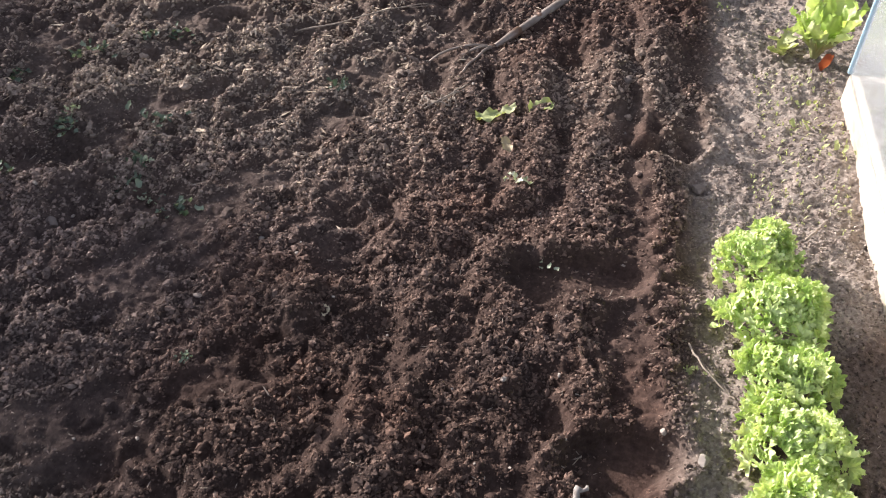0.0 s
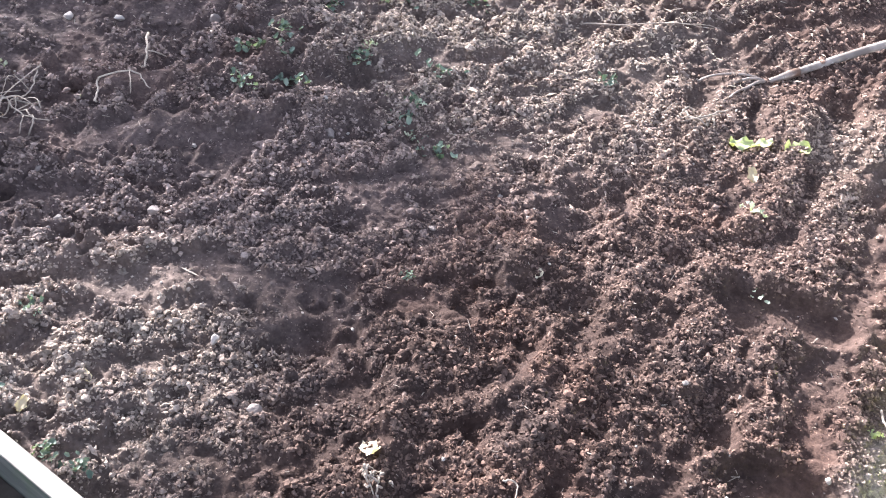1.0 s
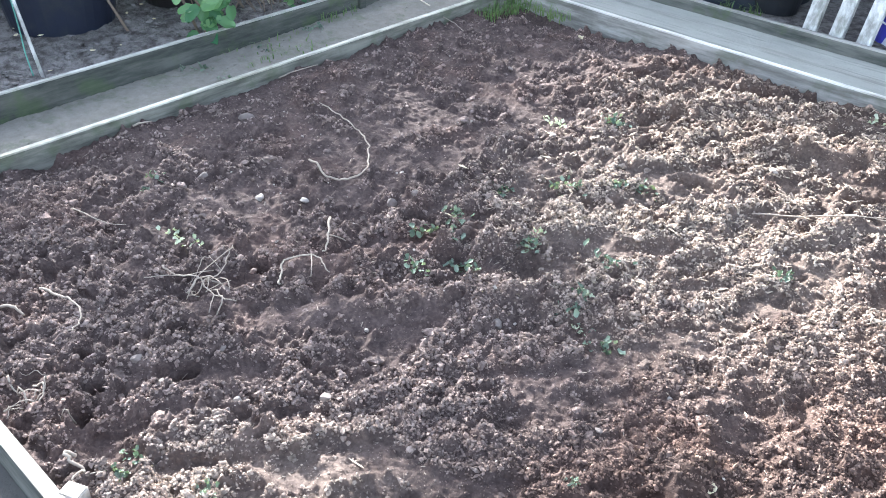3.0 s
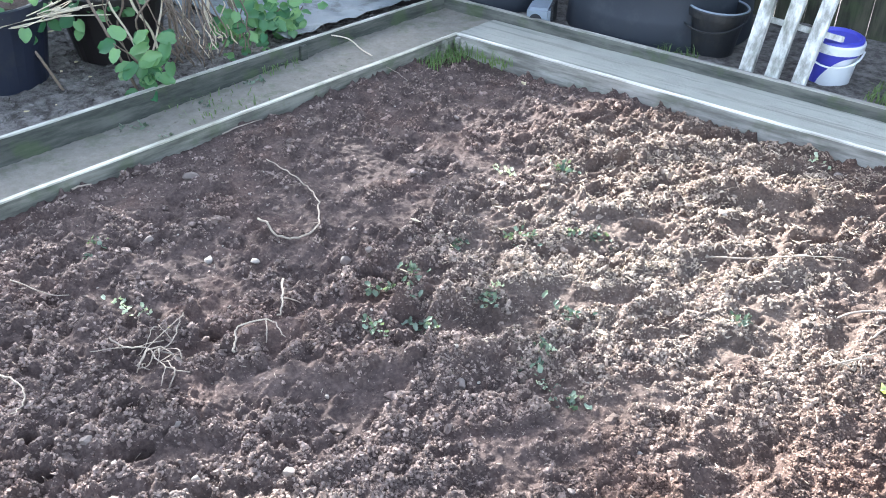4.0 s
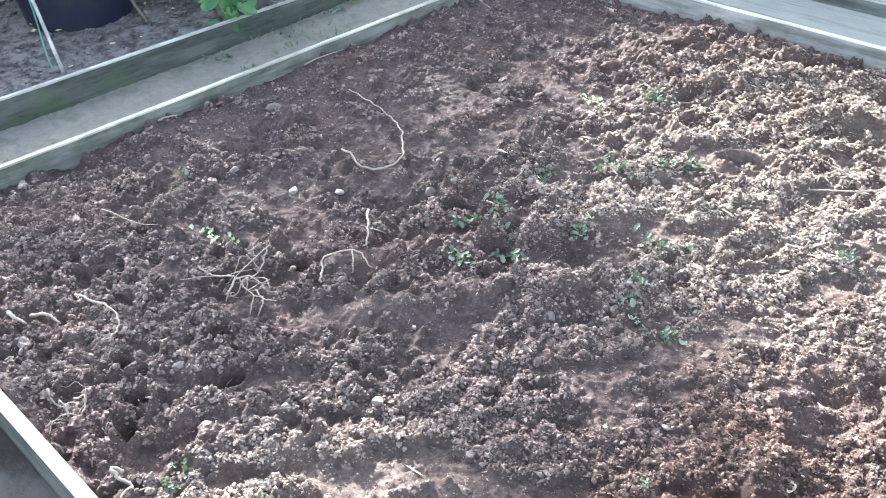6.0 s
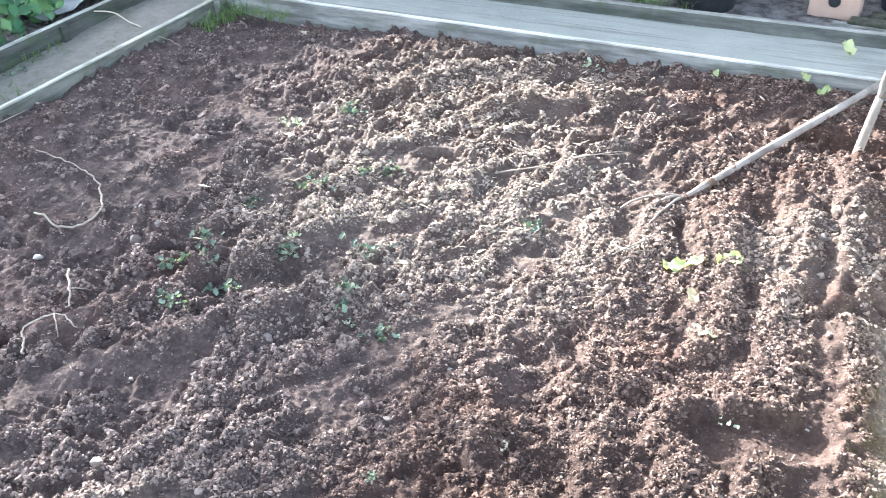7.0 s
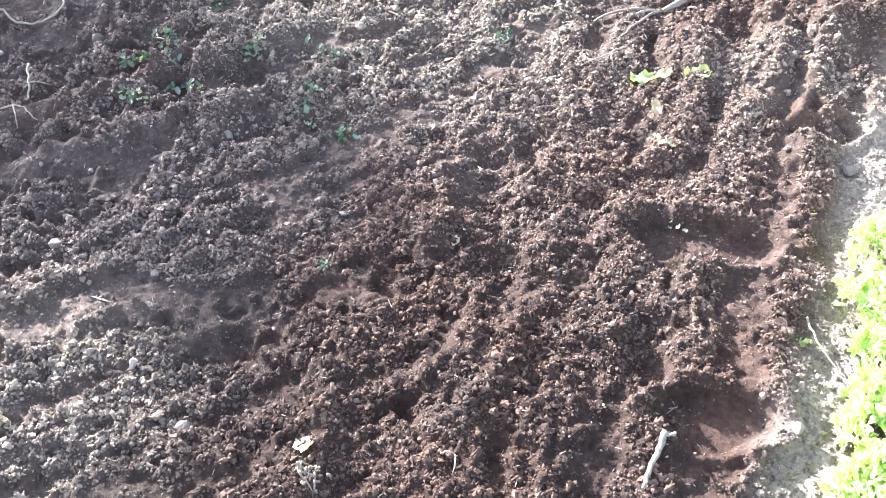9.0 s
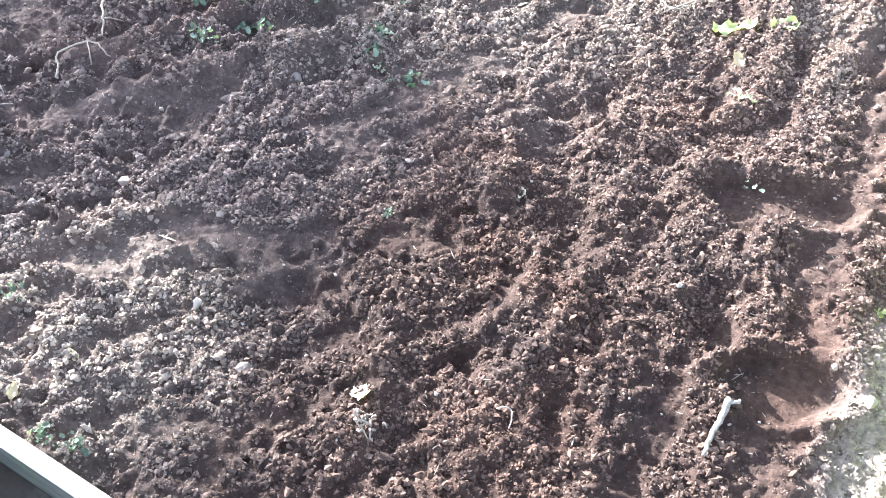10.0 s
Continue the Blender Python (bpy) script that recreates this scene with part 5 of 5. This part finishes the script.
# ---- cold frame ----
def cold_frame():
    t = thing("cold_frame", 3.158, -1.3, -0.03, "low wooden cold frame covered with clear plastic", "cold frame", 2.5)
    x0, x1, y0, y1 = -0.005, 0.62, -0.95, 0.47
    for a, b, c, d in ((x0, y0, x0 + 0.028, y1), (x1 - 0.028, y0, x1, y1), (x0 + 0.028, y1 - 0.028, x1 - 0.028, y1), (x0 + 0.028, y0, x1 - 0.028, y0 + 0.028)):
        bm = bmesh.new()
        add_box(bm, a, b, 0, c, d, 0.10, bevel=0.004, cuts=10, wobble=0.003)
        part("side_board", bm, SAWN, t, "sun-bleached wooden side board")
    for x, y in ((x0, y1), (x1, y1), (x0, y0), (x1, y0)):
        bm = bmesh.new()
        add_box(bm, x - 0.006, y - 0.006, 0.10, x + 0.006, y + 0.006, 0.34, bevel=0.002)
        part("corner_strip", bm, ICEBLUE, t, "pale blue corner strip")
    for a, b, c, d in ((x0, y0, x0 + 0.003, y1), (x1 - 0.003, y0, x1, y1), (x0, y1 - 0.003, x1, y1), (x0, y0, x1, y0 + 0.003)):
        bm = bmesh.new()
        add_box(bm, a, b, 0.102, c, d, 0.338)
        p = part("clear_panel", bm, CLEAR, t, "clear plastic panel")
        p.visible_shadow = False
    bm = bmesh.new()
    add_box(bm, x0, y0, 0.345, x1, y1, 0.349)
    p = part("clear_lid", bm, CLEAR, t, "clear plastic lid")
    p.visible_shadow = False


cold_frame()


# ---- left of the path: brambles, canes, sheeting ----
def bramble():
    t = thing("bramble", -0.5, -1.1, 0.07, "green bramble with dry brown canes leaning over the board", "bramble bush")
    r = random.Random(21)
    big = [leaf_mesh("leaf", 0.075, 0.058, -0.15, 0.003, BRAMBLE, 80 + s, 7, 4, 0.9, 0.08) for s in range(3)]

    def facing(p, out, spin):
        """A leaf at p, turned so that its face looks along out."""
        z = Vector(out).normalized()
        x = Vector((math.cos(spin), math.sin(spin), 0.001)).cross(z).normalized()
        m = Matrix((x, z.cross(x), z)).transposed().to_4x4()
        return Matrix.Translation(p) @ m

    def sprig(stem, count, spread, size, dense=True):
        line3 = smooth_line(stem, 5)
        stem_part = part("stem", tube(line3, [0.004 - 0.002 * k / len(line3) for k in range(len(line3))], 6), BARKY, t, smooth=True)
        for i in range(count):
            p = line3[int((0.2 + 0.8 * i / count) * (len(line3) - 1))] + Vector((r.uniform(-0.5, 0.8), r.uniform(-1, 1), r.uniform(-1, 1))) * spread
            out = (0.6 + r.uniform(-0.5, 0.5), -0.55 + r.uniform(-0.5, 0.5), 0.75 + r.uniform(-0.4, 0.4))
            put_mesh("leaf", r.choice(big), facing(p, out, r.uniform(0, 6.3)) @ Matrix.Scale(size * r.uniform(0.75, 1.1), 4), stem_part)

    # the leafy sprig that hangs over the board
    sprig([(0.10, -0.24, 0.0), (0.11, -0.25, 0.07), (0.13, -0.28, 0.14), (0.14, -0.36, 0.22)], 12, 0.05, 0.95)
    sprig([(0.10, -0.24, 0.0), (0.12, -0.22, 0.09), (0.13, -0.18, 0.15), (0.14, -0.13, 0.18)], 12, 0.05, 0.95)
    sprig([(0.12, -0.26, 0.0), (0.14, -0.27, 0.03), (0.16, -0.28, 0.02)], 6, 0.03, 0.75)
    # the bush further along, and leaves over the pots
    sprig([(0.0, 0.25, 0.0), (0.02, 0.27, 0.10), (0.05, 0.30, 0.22)], 62, 0.10, 0.72)
    sprig([(-0.02, 0.42, 0.0), (0.0, 0.45, 0.08), (0.06, 0.50, 0.16)], 62, 0.10, 0.72)
    sprig([(-0.05, 0.55, 0.0), (0.0, 0.60, 0.05), (0.03, 0.63, 0.12)], 16, 0.06, 0.65)
    sprig([(-0.28, -0.40, 0.24), (-0.24, -0.52, 0.30), (-0.2, -0.62, 0.33)], 26, 0.10, 0.85)
    sprig([(-0.30, -0.25, 0.24), (-0.22, -0.22, 0.28), (-0.15, -0.16, 0.30)], 22, 0.10, 0.8)
    # leaves overhead, out of view, added to shade the ground under the bush
    bm = bmesh.new()
    for i in range(300):
        c = Vector((r.uniform(-0.55, 0.02), r.uniform(-0.75, 0.25), 0)) + Vector((0, 0, 0.42 + 0.5 * r.random()))
        m = Matrix.Translation(c) @ Euler((r.uniform(-0.8, 0.8), r.uniform(-0.8, 0.8), r.uniform(0, 6.3))).to_matrix().to_4x4()
        s = r.uniform(0.02, 0.036)
        bm.faces.new([bm.verts.new(m @ Vector(q)) for q in ((0, -s, 0), (s * 0.75, 0, s * 0.2), (0, s, 0), (-s * 0.75, 0, s * 0.2))])
    tagged(part("upper_foliage", bm, BRAMBLE, t), kind="stuff")
    # dry canes, crooked and tangled
    for i in range(20):
        bx, by = r.uniform(-0.14, 0.06), r.uniform(-0.16, 0.22)
        h = r.uniform(0.4, 1.0)
        pts = [(bx, by, 0)]
        for k in range(1, 6):
            pts.append((pts[-1][0] + r.uniform(-0.06, 0.05), pts[-1][1] + r.uniform(-0.07, 0.07), h * k / 5))
        part("cane", tube(smooth_line(pts, 4), r.uniform(0.002, 0.006), 6), r.choice((CANE, BARKY, BARKY)), t, smooth=True)
    for i in range(30):
        bx, by = r.uniform(-0.02, 0.14), r.uniform(-0.08, 0.26)
        ex = r.uniform(0.04, 0.13)
        pts = [(bx - 0.16, by + r.uniform(-0.15, 0.05), 0.50), (bx * 0.7 - 0.02, by + r.uniform(-0.06, 0.04), 0.36), (ex - 0.015, by + r.uniform(-0.02, 0.06), 0.17), (ex, by + r.uniform(0, 0.08), r.uniform(0.03, 0.13))]
        part("hanging_cane", tube(smooth_line(pts, 4, 0.011, r), r.uniform(0.0016, 0.0036), 5), r.choice((CANE, BARKY, BARKY)), t, smooth=True)
    # pale canes laid across the pots
    for i in range(20):
        z = 0.215 + 0.03 * r.random()
        pts = [(-0.42 + r.uniform(-0.1, 0.1), -1.05 + 0.05 * r.random(), z), (-0.28 + r.uniform(-0.08, 0.08), -0.72 + r.uniform(-0.06, 0.06), z + r.uniform(-0.01, 0.03)), (-0.24 + r.uniform(-0.08, 0.08), -0.5 + r.uniform(-0.06, 0.06), z + r.uniform(0.0, 0.05)), (-0.2 + r.uniform(-0.1, 0.1), -0.28 + r.uniform(-0.1, 0.1), z + r.uniform(0.0, 0.08))]
        part("cane", tube(smooth_line(pts, 4, 0.003, r), r.uniform(0.0018, 0.0035), 6), CANE, t, smooth=True)


bramble()


def stake(x, y, z, top, radius, material, label, name="garden_cane"):
    t = thing(name, x, y, z, label, "garden cane")
    part("shaft", tube([(0, 0, -0.03), (top[0] * 0.5 - x * 0.5, top[1] * 0.5 - y * 0.5, (top[2] - z) * 0.5), (top[0] - x, top[1] - y, top[2] - z)], [radius, radius * 0.95, radius * 0.85], 8), material, t, smooth=True)
    return t


stake(-0.43, -1.975, 0.06, (-0.56, -2.0, 0.55), 0.0065, WHITEWOOD, "pale leaning garden cane stuck in gritty earth")
tw = thing("twine", -0.46, -2.0, 0.07, "green garden twine hanging beside a cane", "twine")
part("strand", tube(smooth_line([(0, 0, 0), (-0.02, 0, 0.08), (-0.05, 0.01, 0.2), (-0.09, 0.01, 0.45)], 5), 0.0028, 6), TWINE, tw, smooth=True)
stake(-0.40, -1.36, 0.07, (-0.62, -1.45, 0.55), 0.006, BARKY, "brown cane standing behind the edging board")
stake(-0.64, -1.53, 0.07, (-0.80, -1.60, 0.30), 0.006, BARKY, "brown weathered cane leaning on a plant pot")
hs = thing("garden_hose", -1.2, -2.1, 0.085, "thin pale green hose lying on gritty earth", "hose")
part("hose", tube(smooth_line([(-0.05, -0.5, 0), (-0.02, -0.25, 0), (-0.03, 0.0, 0.002), (-0.05, 0.3, 0.0), (-0.2, 0.6, 0)], 6), 0.0045, 8), GREYLEAF, hs, smooth=True)


def crumpled_sheet():
    def z(x, y):
        return 0.085 + 0.035 * (1 - np.abs(fractal(x, y, 5, 3, 91)) * 2.2) * 0.5 + 0.012 * np.abs(lattice(x * 9 + y * 4, y * 9 - x * 4, 95))
    ob = sheet("ground_sheet", steps(-1.4, -0.40, 0.02), steps(-0.62, 0.28, 0.02), z, SHEETM)
    tagged(ob, "crumpled grey plastic sheeting spread on earth", "plastic sheet")


crumpled_sheet()

# corner post and peg
cp = thing("corner_post", -0.336, 0.338, 0.06, "short mossy corner post between two boards", "post")
bm = bmesh.new()
add_box(bm, -0.014, -0.006, -0.1, 0.014, 0.022, 0.065, bevel=0.003)
part("post", bm, BOARD_Y, cp)
for py in (-0.62,):
    cp = thing("board_peg", -0.322, py, 0.0, "grey wooden peg bracing the board", "peg")
    bm = bmesh.new()
    add_box(bm, -0.002, -0.018, -0.05, 0.016, 0.018, 0.085, bevel=0.003)
    part("peg", bm, DARK_Y, cp)


for px, py, ph in ((0.014, -0.075, 0.062), (0.02, 0.012, 0.058), (0.05, 0.014, 0.05)):
    cp = thing("corner_peg", px, py, -0.03, "short grey wooden peg in the corner of the bed", "peg")
    bm = bmesh.new()
    add_box(bm, -0.011, -0.012, -0.04, 0.011, 0.012, ph + 0.012, bevel=0.003)
    part("peg", bm, BOARD_Y, cp)


st = thing("dry_straw", -0.335, -0.45, 0.04, "long dry straw lying across the dusty path", "dry straw")
part("strand", tube(smooth_line([(0, 0, 0.045), (0.07, 0.05, 0.03), (0.15, 0.05, 0.0), (0.24, 0.02, 0.002)], 5), 0.003, 6), CANE, st, smooth=True)
for k, (wx, wy, ws) in enumerate(((-0.3, -1.52, 0.9), (-0.237, -1.464, 1.2), (-0.115, -1.452, 1.0), (-0.27, -0.903, 1.0), (-0.29, -0.95, 0.9), (-0.25, -1.2, 0.8))):
    w = weed(wx, wy, ws, 400 + k, WEED, "small green weed growing in the dusty path", 9)
    w.location.z = 0.035 * float(smoothstep(-1.6, 0.0, np.array([wy]))[0])


# ---- grass ----
def grass(name, x0, x1, y0, y1, z, count, h, seed, label, material=GRASS):
    r = random.Random(seed)
    bm = bmesh.new()
    for i in range(count):
        x, y = r.uniform(x0, x1), r.uniform(y0, y1)
        a, l = r.uniform(0, 6.3), h * r.uniform(0.5, 1.2)
        d, w = Vector((math.cos(a), math.sin(a), 0)), Vector((-math.sin(a), math.cos(a), 0)) * 0.0022
        base = Vector((x, y, z(x, y) if callable(z) else z))
        pts = [base, base + d * l * 0.2 + Vector((0, 0, l * 0.6)), base + d * l * 0.65 + Vector((0, 0, l * r.uniform(0.5, 0.9)))]
        v = [bm.verts.new(p) for p in (pts[0] - w, pts[0] + w, pts[1] + w * 0.8, pts[1] - w * 0.8, pts[2])]
        bm.faces.new(v[:4])
        bm.faces.new((v[3], v[2], v[4]))
    tagged(part(name, bm, material), label, "grass", kind="stuff")


grass("grass_tuft", 0.01, 0.13, -0.27, 0.01, -0.02, 170, 0.07, 1, "tuft of green grass in the corner of the bed")
grass("grass_tuft", -0.31, -0.04, -2.95, -2.38, 0.0, 1000, 0.03, 2, "patchy green grass growing in the path")
grass("grass_tuft", 0.80, 1.0, 0.363, 0.43, 0.06, 60, 0.06, 3, "tuft of grass at the foot of the bin")
grass("grass_tuft", 1.68, 1.95, 0.39, 0.63, 0.06, 200, 0.06, 4, "thin grass behind the edging board")
grass("grass_tuft", 0.8, 0.98, -3.0, -2.86, -0.05, 50, 0.03, 5, "sparse grass outside the bed")
grass("grass_tuft", -0.31, -0.05, -1.35, -1.0, 0.01, 60, 0.03, 6, "sparse grass in the dusty path")
grass("grass_tuft", -0.32, -0.27, -0.85, -0.65, 0.02, 26, 0.05, 7, "thin green grass against the board")
grass("grass_tuft", 0.13, 0.34, -0.07, 0.01, -0.02, 80, 0.05, 6, "thin green grass along the far board's foot")
grass("seedlings", 2.92, 3.13, -1.38, -0.72, lambda x, y: ground_z(x, y), 260, 0.013, 7, "tiny yellow-green seedlings on dry trodden soil", YELLOWLEAF)
